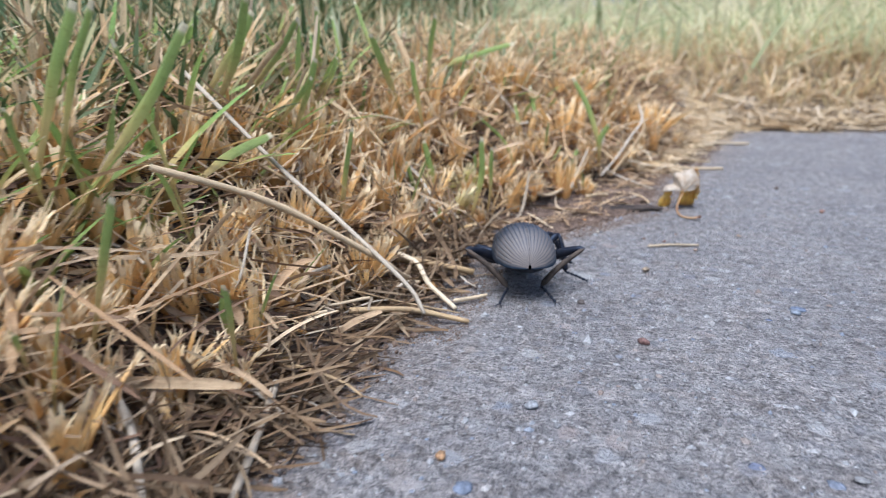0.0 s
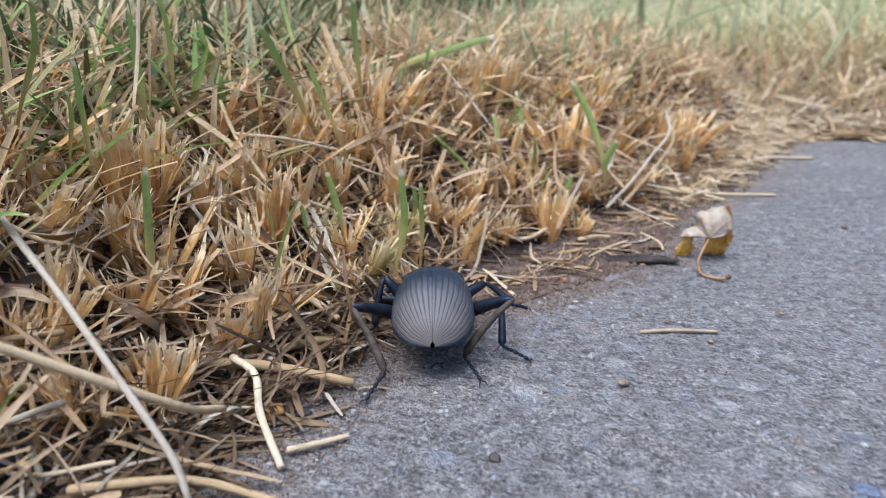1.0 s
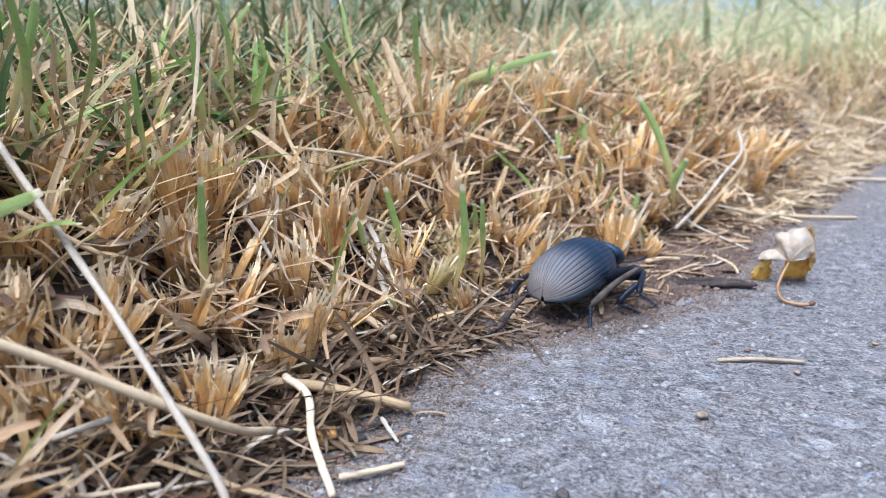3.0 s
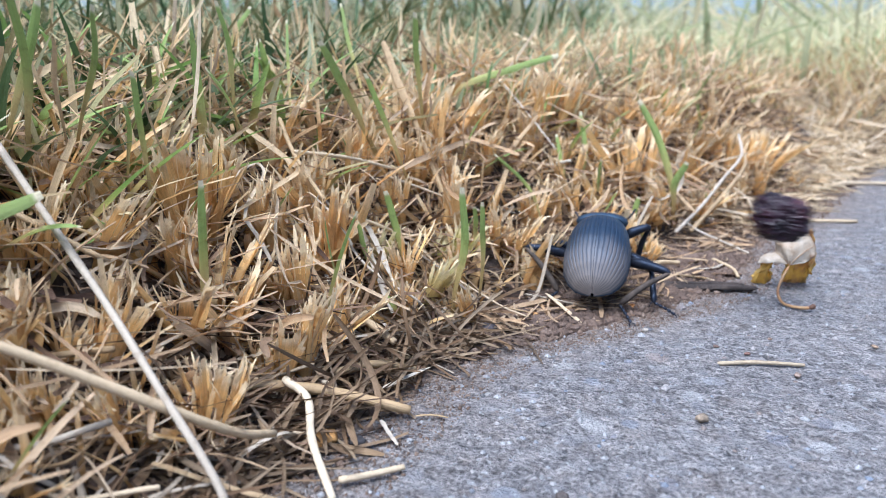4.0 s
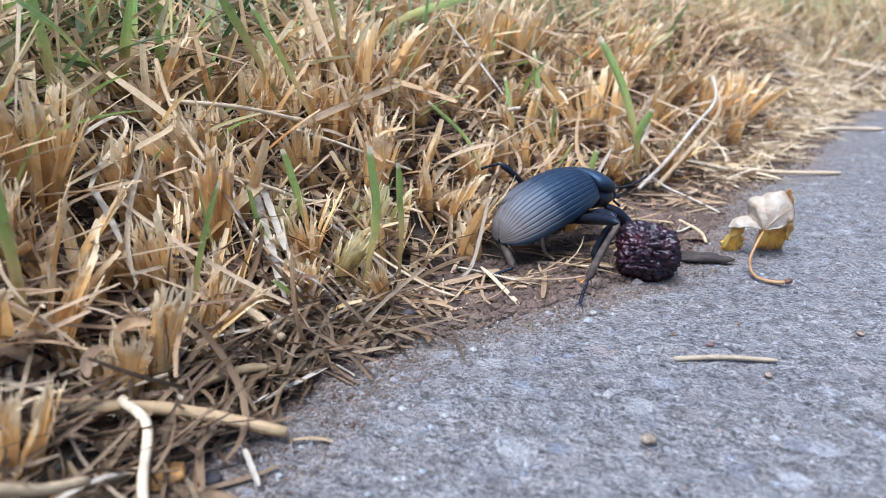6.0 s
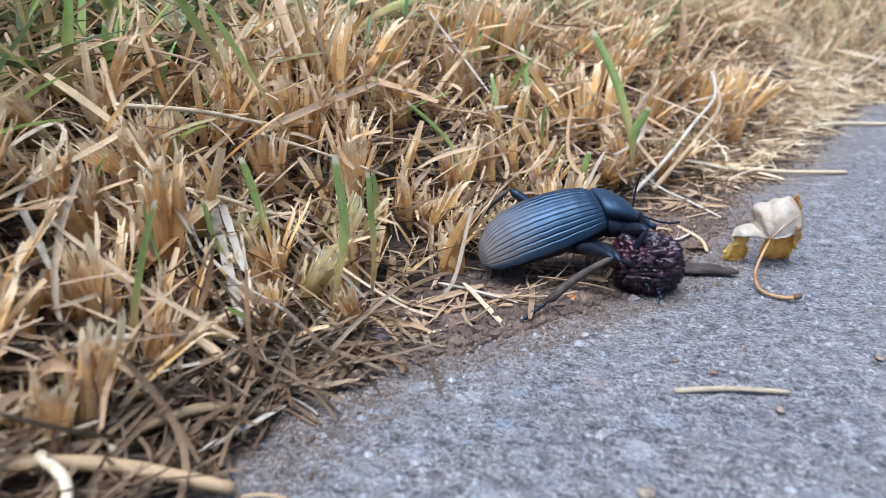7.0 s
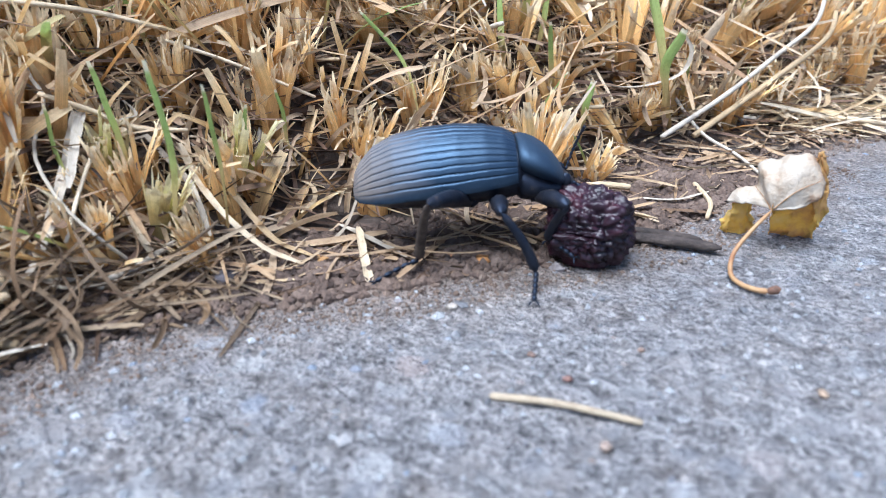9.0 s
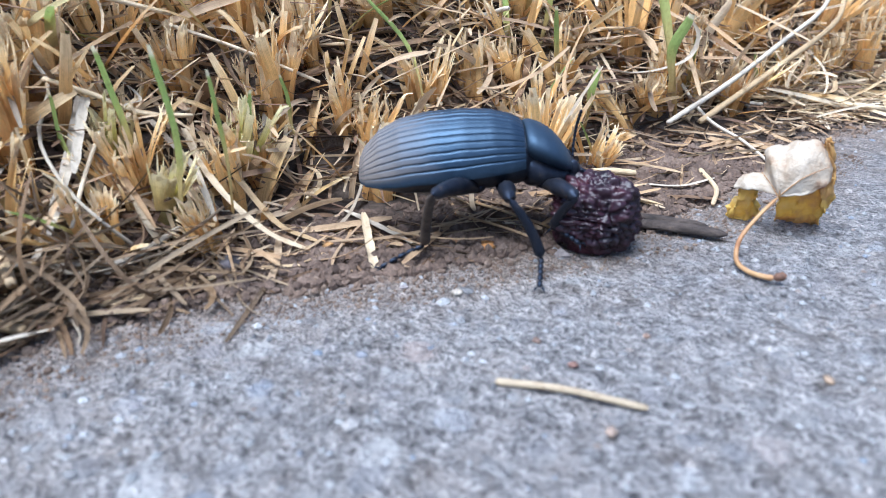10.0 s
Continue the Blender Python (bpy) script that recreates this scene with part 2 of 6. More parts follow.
    k = n.new("ShaderNodeMath")
    k.operation = "MULTIPLY_ADD"
    l.new(patch.outputs[0], k.inputs[0])
    k.inputs[1].default_value = 1.1
    l.new(dirt.outputs["Fac"], k.inputs[2])
    lies = n.new("ShaderNodeMapRange")
    lies.inputs["From Min"].default_value, lies.inputs["From Max"].default_value = 0.52, 1.35
    lies.inputs["To Max"].default_value = 0.8
    l.new(k.outputs[0], lies.inputs["Value"])
    colour = mixed(n, l, "MIX", lies.outputs[0], colour, mixed(n, l, "MULTIPLY", 0.7, (0.25, 0.175, 0.12), grit.outputs[0]))
    l.new(colour, b.inputs["Base Color"])
    b.inputs["Roughness"].default_value = 0.68
    b.inputs["Specular IOR Level"].default_value = 0.5
    h = n.new("ShaderNodeMath")
    h.operation = "MULTIPLY_ADD"
    l.new(fine.outputs[0], h.inputs[0])
    h.inputs[1].default_value = 0.45
    l.new(mid.outputs[0], h.inputs[2])
    rough = n.new("ShaderNodeMath")
    rough.operation = "ADD"
    l.new(h.outputs[0], rough.inputs[0])
    l.new(pit.outputs[0], rough.inputs[1])
    bumped(n, l, b, rough.outputs[0], 0.003)
    return m


m_concrete = concrete_material()


def grain_material():
    """Loose and half-bedded sand grains, each of its own stone."""
    m, n, l, b = material("sand_grains")
    rand = n.new("ShaderNodeNewGeometry").outputs["Random Per Island"]
    r = ramp(n, [(0.0, (0.223, 0.22, 0.217)), (0.2, (0.285, 0.282, 0.279)), (0.35, (0.0992, 0.0961, 0.0992)), (0.5, (0.26, 0.254, 0.254)), (0.62, (0.31, 0.307, 0.304)), (0.75, (0.186, 0.143, 0.118)), (0.87, (0.167, 0.192, 0.236)), (1.0, (0.298, 0.279, 0.26))])
    l.new(rand, r.inputs[0])
    fine = noise_node(n, l, n.new("ShaderNodeTexCoord").outputs["Object"], 2600.0, 3.0, 0.7)
    fr = ramp(n, [(0.35, (0.6, 0.6, 0.6)), (0.65, (1.25, 1.25, 1.25))])
    l.new(fine.outputs[0], fr.inputs[0])
    l.new(mixed(n, l, "MULTIPLY", 0.8, r.outputs[0], fr.outputs[0]), b.inputs["Base Color"])
    b.inputs["Roughness"].default_value = 0.6
    bumped(n, l, b, fine.outputs[0], 0.0002)
    return m


m_grain = grain_material()


def shell_material(name, dusty):
    """Blue-black chitin, its satin gloss tinted blue like the sky; pale dust towards the tail where dusty."""
    m, n, l, b = material(name)
    at = n.new("ShaderNodeTexCoord").outputs["Object"]
    grain = noise_node(n, l, at, 1800.0, 3.0, 0.7)
    r = ramp(n, [(0.3, (0.004, 0.006, 0.010)), (0.7, (0.008, 0.012, 0.020))])
    l.new(grain.outputs[0], r.inputs[0])
    colour = r.outputs[0]
    if dusty:
        sep = n.new("ShaderNodeSeparateXYZ")
        l.new(at, sep.inputs[0])
        cloud = noise_node(n, l, at, 300.0, 4.0, 0.6)
        k = n.new("ShaderNodeMath")
        k.operation = "MULTIPLY_ADD"
        l.new(cloud.outputs[0], k.inputs[0])
        k.inputs[1].default_value = 0.006
        l.new(sep.outputs[1], k.inputs[2])
        reach = n.new("ShaderNodeMapRange")
        reach.inputs["From Min"].default_value, reach.inputs["From Max"].default_value = 0.0, -0.011
        reach.inputs["To Min"].default_value, reach.inputs["To Max"].default_value = 0.0, 0.8
        l.new(k.outputs[0], reach.inputs["Value"])
        # less dust colour in the grooves than on the ridges
        uvs = n.new("ShaderNodeSeparateXYZ")
        l.new(n.new("ShaderNodeUVMap").outputs[0], uvs.inputs[0])
        ridge = n.new("ShaderNodeMath")
        ridge.operation = "PINGPONG"
        ridge.inputs[1].default_value = 0.5
        l.new(uvs.outputs[0], ridge.inputs[0])
        clear = n.new("ShaderNodeMapRange")
        clear.inputs["From Min"].default_value, clear.inputs["From Max"].default_value = 0.04, 0.22
        clear.inputs["To Min"].default_value, clear.inputs["To Max"].default_value = 0.4, 1.0
        l.new(ridge.outputs[0], clear.inputs["Value"])
        held = n.new("ShaderNodeMath")
        held.operation = "MULTIPLY"
        l.new(reach.outputs[0], held.inputs[0])
        l.new(clear.outputs[0], held.inputs[1])
        # dust colour fades out low on the flanks
        top = n.new("ShaderNodeMapRange")
        top.interpolation_type = "SMOOTHSTEP"
        top.inputs["From Min"].default_value, top.inputs["From Max"].default_value = 0.0, 1.3
        l.new(uvs.outputs[0], top.inputs["Value"])
        thinned = n.new("ShaderNodeMath")
        thinned.operation = "MULTIPLY"
        l.new(held.outputs[0], thinned.inputs[0])
        l.new(top.outputs[0], thinned.inputs[1])
        held = thinned
        colour = mixed(n, l, "MIX", held.outputs[0], colour, (0.205, 0.162, 0.126))
        rr = n.new("ShaderNodeMapRange")
        rr.inputs["To Min"].default_value, rr.inputs["To Max"].default_value = 0.46, 0.9
        l.new(reach.outputs[0], rr.inputs["Value"])
        l.new(rr.outputs[0], b.inputs["Roughness"])
        dull = n.new("ShaderNodeMapRange")
        dull.inputs["To Min"].default_value, dull.inputs["To Max"].default_value = 0.7, 0.5
        l.new(reach.outputs[0], dull.inputs["Value"])
        l.new(dull.outputs[0], b.inputs["Specular IOR Level"])
    else:
        b.inputs["Roughness"].default_value = 0.6
    l.new(colour, b.inputs["Base Color"])
    if not dusty:
        b.inputs["Specular IOR Level"].default_value = 0.7
    # blue tint painted into the gloss stands in for reflected sky
    b.inputs["Specular Tint"].default_value = (0.44, 0.68, 1.0, 1)
    b.inputs["IOR"].default_value = 1.65
    bumped(n, l, b, grain.outputs[0], 0.00006, 0.8)
    return m


m_elytron = shell_material("dusty_wing_case", True)
m_shell = shell_material("black_shell", False)


def leg_material():
    m, n, l, b = material("dark_leg")
    at = n.new("ShaderNodeTexCoord").outputs["Object"]
    grain = noise_node(n, l, at, 900.0, 4.0, 0.7)
    r = ramp(n, [(0.38, (0.006, 0.007, 0.011)), (0.62, (0.014, 0.014, 0.017)), (0.8, (0.07, 0.052, 0.038))])
    l.new(grain.outputs[0], r.inputs[0])
    l.new(r.outputs[0], b.inputs["Base Color"])
    b.inputs["Roughness"].default_value = 0.42
    b.inputs["Specular Tint"].default_value = (0.5, 0.66, 1.0, 1)
    b.inputs["Specular IOR Level"].default_value = 0.3
    bumped(n, l, b, grain.outputs[0], 0.00008, 0.8)
    return m


m_leg = leg_material()


def shin_material():
    """Black chitin under a coat of dried soil."""
    m, n, l, b = material("dusty_shin")
    at = n.new("ShaderNodeTexCoord").outputs["Object"]
    grain = noise_node(n, l, at, 700.0, 4.0, 0.7)
    r = ramp(n, [(0.3, (0.015, 0.012, 0.011)), (0.5, (0.050, 0.037, 0.028)), (0.7, (0.084, 0.063, 0.048))])
    l.new(grain.outputs[0], r.inputs[0])
    l.new(r.outputs[0], b.inputs["Base Color"])
    b.inputs["Roughness"].default_value = 0.75
    b.inputs["Specular IOR Level"].default_value = 0.3
    bumped(n, l, b, grain.outputs[0], 0.0001, 0.8)
    return m


m_shin = shin_material()


def berry_material():
    m, n, l, b = material("dried_berry")
    at = n.new("ShaderNodeTexCoord").outputs["Object"]
    big = noise_node(n, l, at, 240.0, 4.0)
    r = ramp(n, [(0.34, (0.010, 0.006, 0.008)), (0.52, (0.024, 0.010, 0.016)), (0.7, (0.058, 0.016, 0.021))])
    l.new(big.outputs[0], r.inputs[0])
    l.new(r.outputs[0], b.inputs["Base Color"])
    b.inputs["Roughness"].default_value = 0.3
    b.inputs["Specular IOR Level"].default_value = 0.33
    fine = noise_node(n, l, at, 1500.0, 3.0)
    bumped(n, l, b, fine.outputs[0], 0.0001)
    return m


m_berry = berry_material()


def leaf_material(name, stops, glow):
    m, n, l, b = material(name)
    at = n.new("ShaderNodeTexCoord").outputs["Object"]
    big = noise_node(n, l, at, 190.0, 5.0, 0.65)
    r = ramp(n, stops)
    l.new(big.outputs[0], r.inputs[0])
    l.new(r.outputs[0], b.inputs["Base Color"])
    b.inputs["Roughness"].default_value = 0.6
    fine = noise_node(n, l, at, 1300.0, 3.0)
    bumped(n, l, b, fine.outputs[0], 0.00025)
    tr = n.new("ShaderNodeBsdfTranslucent")
    l.new(r.outputs[0], tr.inputs[0])
    mx = n.new("ShaderNodeMixShader")
    mx.inputs[0].default_value = glow
    l.new(b.outputs[0], mx.inputs[1])
    l.new(tr.outputs[0], mx.inputs[2])
    l.new(mx.outputs[0], n["Material Output"].inputs[0])
    return m


m_leaf_pale = leaf_material("pale_dry_leaf", [(0.32, (0.26, 0.14, 0.07)), (0.43, (0.42, 0.33, 0.235)), (0.58, (0.50, 0.43, 0.34)), (0.75, (0.56, 0.49, 0.40))], 0.25)
m_leaf_gold = leaf_material("yellow_leaf", [(0.34, (0.50, 0.27, 0.10)), (0.46, (0.68, 0.44, 0.16)), (0.56, (0.84, 0.60, 0.14)), (0.75, (0.86, 0.68, 0.32))], 0.55)
m_leaf_vein = leaf_material("leaf_vein", [(0.35, (0.231, 0.098, 0.037)), (0.65, (0.408, 0.257, 0.116))], 0.1)


# ---------------------------------------------------------------- builders
rng = np.random.default_rng(7)


def unit(v):
    return v / np.maximum(np.linalg.norm(v, axis=-1, keepdims=True), 1e-9)


class Batch:
    """Collects ribbons and tubes, in centimetres, for one mesh with UVs (across, along)."""

    def __init__(self):
        self.v, self.f, self.uv, self.count = [], [], [], 0

    def grid(self, places, u, v, wrap=False):
        """places: N x rows x cols x 3."""
        n, rows, cols = places.shape[:3]
        index = self.count + np.arange(n * rows * cols).reshape(n, rows, cols)
        right = np.roll(index, -1, 2) if wrap else index[:, :, 1:]
        left = index if wrap else index[:, :, :-1]
        quads = np.stack([left[:, :-1], right[:, :-1], right[:, 1:], left[:, 1:]], -1)
        self.v.append(places.reshape(-1, 3))
        self.f.append(quads.reshape(-1, 4))
        uv = np.stack(np.broadcast_arrays(u, v), -1)
        self.uv.append(np.broadcast_to(uv, (n, rows, cols, 2)).reshape(-1, 2))
        self.count += n * rows * cols
        return self

    def ribbons(self, paths, widths, side, fold=0.18, v0=0.0, v1=1.0):
        t = unit(np.gradient(paths, axis=1))
        s = side[:, None, :] - (side[:, None, :] * t).sum(-1, keepdims=True) * t
        s = unit(s)
        up = np.cross(s, t)
        w = widths[..., None]
        cols = np.stack([paths - s * w / 2 + up * w * fold, paths, paths + s * w / 2 + up * w * fold], 2)
        return self.grid(cols, np.array([0, 0.5, 1.0])[None, None, :], np.linspace(v0, v1, paths.shape[1])[None, :, None])

    def tubes(self, paths, radii, sides=7):
        t = unit(np.gradient(paths, axis=1))
        ref = np.where(np.abs(t[:, :1, 2:3]) > 0.8, np.array([1.0, 0, 0]), np.array([0, 0, 1.0]))
        s = unit(np.cross(t, ref))
        up = np.cross(s, t)
        a = np.linspace(0, 2 * np.pi, sides, endpoint=False)
        ring = paths[:, :, None] + radii[:, :, None, None] * (s[:, :, None] * np.cos(a)[:, None] + up[:, :, None] * np.sin(a)[:, None])
        # closed ends
        ring[:, 0] = ring[:, 0] * 0.25 + paths[:, None, 0] * 0.75
        ring[:, -1] = ring[:, -1] * 0.25 + paths[:, None, -1] * 0.75
        return self.grid(ring, (a / 2 / np.pi)[None, None, :], np.linspace(0, 1, paths.shape[1])[None, :, None], True)

    def mesh(self, name, smooth=True):
        v, f, uv = np.concatenate(self.v), np.concatenate(self.f), np.concatenate(self.uv)
        me = bpy.data.meshes.new(name)
        me.vertices.add(len(v))
        me.vertices.foreach_set("co", (v * CM).ravel())
        me.loops.add(f.size)
        me.loops.foreach_set("vertex_index", f.ravel())
        me.polygons.add(len(f))
        me.polygons.foreach_set("loop_start", np.arange(0, f.size, 4))
        me.polygons.foreach_set("loop_total", np.full(len(f), 4))
        layer = me.uv_layers.new(name="UVMap")
        layer.data.foreach_set("uv", uv[f.ravel()].ravel())
        me.polygons.foreach_set("use_smooth", np.full(len(f), smooth))
        me.update(calc_edges=True)
        me.validate()
        return me


def part(name, built, mat, parent=None, label=""):
    """Links a batch or a mesh as one object, under a thing or a part if there is one."""
    me = built.mesh(name) if isinstance(built, Batch) else built
    me.materials.append(mat)
    ob = new(name, me)
    if parent:
        ob.parent = parent
    if label:
        tagged(ob, label)
    return ob


def arcs(start, way, length, bend_way, bend, n=7):
    """Paths that set out along way and bend towards bend_way."""
    k = np.linspace(0, 1, n - 1)
    d = unit(unit(way)[:, None] + (bend_way * bend[:, None])[:, None] * k[None, :, None])
    steps = d * (length / (n - 1))[:, None, None]
    return np.concatenate([start[:, None], start[:, None] + np.cumsum(steps, 1)], 1)


def spline(points, n=24):
    """A smooth path through points."""
    p = np.array(points, float)
    if len(p) == 2:
        p = np.array([p[0], (p[0] + p[1]) / 2 + [0, 0, 0.03], p[1]])
    q = np.concatenate([2 * p[:1] - p[1:2], p, 2 * p[-1:] - p[-2:-1]])
    out = []
    for u in np.linspace(0, len(p) - 1, n):
        i = min(int(u), len(p) - 2)
        s = u - i
        a, b, c, d = q[i:i + 4]
        out.append(0.5 * (2 * b + (c - a) * s + (2 * a - 5 * b + 4 * c - d) * s * s + (3 * b - a - 3 * c + d) * s ** 3))
    return np.array(out)


def flat_way(n):
    a = rng.uniform(0, 2 * np.pi, n)
    return np.stack([np.cos(a), np.sin(a), np.zeros(n)], -1)


def smooth(x, a, b):
    k = np.clip((x - a) / (b - a), 0, 1)
    return k * k * (3 - 2 * k)


# ---------------------------------------------------------------- the lie of the land
EDGE_Y = [-60, 6.4, 8.2, 13.5, 16.4, 17.9, 19.25, 20.7, 22.5, 24.5, 27.5, 31.3, 37.6, 43.8, 45.5, 200]
EDGE_X = [-14, -1.8, -1.35, -0.55, -0.1, 0.7, 2.15, 3.35, 4.5, 5.2, 6.0, 8.0, 10.2, 12.9, 17, 17]
TURF_Y = [-60, 6, 10, 14, 17, 19, 21, 23, 25, 28, 32, 38, 44, 200]
TURF_X = [-15, -2.8, -2.0, -1.15, -0.65, 0.05, 0.8, 2.0, 3.1, 4.6, 7.0, 9.4, 12.2, 12.2]


def soil_depth(x, y):
    """How far inside the soil a place lies; less than 0 on the concrete."""
    return np.maximum(np.interp(y, EDGE_Y, EDGE_X) - x, y - 45.4 - 0.02 * x)


def turf_depth(x, y):
    return np.maximum(np.interp(y, TURF_Y, TURF_X) - x, y - 46.5)


def bumps(x, y, scale, seed=0.0):
    return np.array([noise.noise((a * scale, b * scale, seed)) for a, b in zip(np.ravel(x), np.ravel(y))]).reshape(np.shape(x))


def land(x, y):
    """Height of the soil."""
    d = soil_depth(x, y)
    shelf = np.where(d < 0, -0.5 * smooth(-d, 0.0, 0.8), 0.05 * smooth(d, 0, 0.7))
    g = np.maximum(np.interp(y, TURF_Y, TURF_X) - x, 0.3 * (y - 46.5))
    return shelf + np.interp(g, [-1, 0, 1, 2, 3, 4, 5, 8, 14, 60], [0, 0.05, 0.5, 1.2, 2.0, 2.7, 3.2, 3.8, 4.1, 4.3])


def stretched(low, high, step, reach):
    """Even steps from low to high, then ever longer ones out to reach on both sides."""
    core = np.arange(low, high + step / 2, step)
    out, k = [], step
    at = 0.0
    while at < reach:
        k *= 1.35
        at += k
        out.append(at)
    out = np.array(out)
    return np.concatenate([low - out[::-1], core, core[-1] + out])


def sheet(name, xs, ys, height, mat):
    gx, gy = np.meshgrid(xs, ys)
    places = np.stack([gx, gy, height(gx, gy)], -1)[None]
    return part(name, Batch().grid(places, gx[None] * 0.01, gy[None] * 0.01), mat)


def soil_height(x, y):
    near = (np.abs(x) < 60) & (np.abs(y) < 90)
    h = land(x, y)
    rough = np.zeros_like(h)
    rough[near] = 0.09 * bumps(x[near], y[near], 1.1, 3.0) + 0.05 * bumps(x[near], y[near], 3.7, 5.0)
    return h + rough * smooth(soil_depth(x, y), -0.4, 0.6)


ground = sheet("ground", stretched(-8, 14, 0.16, 60000), stretched(-4, 42, 0.16, 60000), soil_height, m_soil)
tagged(ground, "dark crumbly soil under the dry lawn", "ground", kind="structure")


def slab_height(x, y):
    near = (x > -8) & (x < 25) & (y > -9) & (y < 50)
    h = np.zeros_like(x)
    xn, yn = x[near], y[near]
    h[near] = 0.022 * bumps(xn, yn, 2.2, 9.0) + 0.02 * bumps(xn, yn, 5.5, 11.0) + 0.012 * bumps(xn, yn, 11.0, 13.0)
    deep = bumps(xn, yn, 3.4, 21.0)
    h[near] -= 0.05 * smooth(deep, 0.42, 0.6)
    return h


def build_slab():
    xs = stretched(-3.0, 11.0, 0.075, 150)
    ys = stretched(-1.0, 33.0, 0.075, 150)
    xs, ys = xs[xs > -9], np.append(ys[ys < 46.5], 47.0)
    gx, gy = np.meshgrid(xs, ys)
    top = np.stack([gx, gy, slab_height(gx, gy)], -1)
    ring = np.concatenate([top[0], top[1:, -1], top[-1, -2::-1], top[-2:0:-1, 0]])
    low = ring * [1, 1, 0] + [0, 0, -9]
    b = Batch().grid(top[None], gx[None] * 0.01, gy[None] * 0.01)
    b.grid(np.stack([ring, low])[None], 0.0, 0.0, True)
    slab = part("pavement", b, m_concrete)
    out = -soil_depth(gx, gy).ravel()
    dust = np.interp(out, [-1.0, 0.0, 0.5, 1.3, 2.2], [1.0, 0.8, 0.5, 0.2, 0.0]) * np.interp(gy.ravel(), [6, 15, 18, 30, 40], [0.4, 0.6, 1.0, 1.0, 0.5])
    layer = slab.data.attributes.new("soil_dust", "FLOAT", "POINT")
    layer.data.foreach_set("value", np.concatenate([dust, np.zeros(len(slab.data.vertices) - len(dust))]))
    return slab


tagged(build_slab(), "weathered grey concrete slab with exposed grit", "pavement", kind="structure")


# ---------------------------------------------------------------- turf
TUFT_LABELS = ["bunch of dry straw-yellow grass sheaths with frayed cut tips", "low clump of brown frayed grass stubble", "splayed tuft of golden dead grass stems"]


def sheath(foot, lean, height, r0, r1, turn, wide):
    """A dry leaf sheath: broad strips side by side round a shoot, cut blunt and split into teeth at the top."""
    strips = int(rng.integers(3, 6))
    n = 7
    s = np.linspace(0, 1, n)
    around = turn + np.linspace(-wide / 2, wide / 2, strips) + rng.normal(0, 0.05, strips)
    tall = height * np.clip(1 - np.abs(rng.normal(0, 0.13, strips)), 0.55, 1.0)
    fray = rng.normal(0, 1, (strips, 3)) * [0.05, 0.05, 0.02]
    paths = np.zeros((strips, n, 3))
    widths = np.zeros((strips, n))
    side = np.zeros((strips, 3))
    step = wide / strips
    broad = rng.uniform(0.8, 1.4, strips)
    for k in range(strips):
        out = np.array([math.cos(around[k]), math.sin(around[k]), 0])
        radius = r0 + (r1 - r0) * s ** 1.3
        loose = smooth(s, 0.5, 1.0)[:, None]
        paths[k] = foot + lean * (s ** 1.4 * tall[k])[:, None] + out * radius[:, None]
        paths[k, :, 2] += s * tall[k]
        paths[k] += loose * (fray[k] + out * 0.03)
        widths[k] = broad[k] * np.maximum(radius * step * 1.2, 0.062) * np.interp(s, [0, 0.65, 0.9, 1.0], [1.0, 1.0, 0.92, 0.78])
        side[k] = [-out[1], out[0], 0]
    b = Batch().ribbons(paths, widths, side, -0.08, 0.0, 0.9)
    # the split ends of each strip
    teeth = int(strips * 2.2)
    pick = np.arange(teeth) % strips
    shift = rng.uniform(-0.36, 0.36, (teeth, 1)) * widths[pick, -1:] * side[pick]
    ways = unit(paths[pick, -1] - paths[pick, -3]) + rng.normal(0, 0.14, (teeth, 3))
    ends = arcs(paths[pick, -2] * 0.5 + paths[pick, -1] * 0.5 + shift, ways, rng.gamma(3.0, 0.045, teeth) + 0.08, rng.normal(0, 1, (teeth, 3)), np.full(teeth, 0.3), 5)
    b.ribbons(ends, rng.uniform(0.022, 0.055, teeth)[:, None] * np.array([1, 1, 0.95, 0.8, 0.35]), side[pick], 0.1, 0.8, 1.0)
    # loose fibres
    hairs = int(rng.integers(1, 4))
    pick = rng.integers(0, strips, hairs)
    ways = unit(paths[pick, -1] - paths[pick, -4]) + rng.normal(0, 0.45, (hairs, 3))
    fine = arcs(paths[pick, -3], ways, rng.uniform(0.2, 0.5, hairs), rng.normal(0, 1, (hairs, 3)), np.full(hairs, 0.7), 6)
    return b.ribbons(fine, rng.uniform(0.012, 0.026, hairs)[:, None] * np.array([1, 1, 0.9, 0.8, 0.6, 0.2]), side[pick], 0.1, 0.7, 1.0)


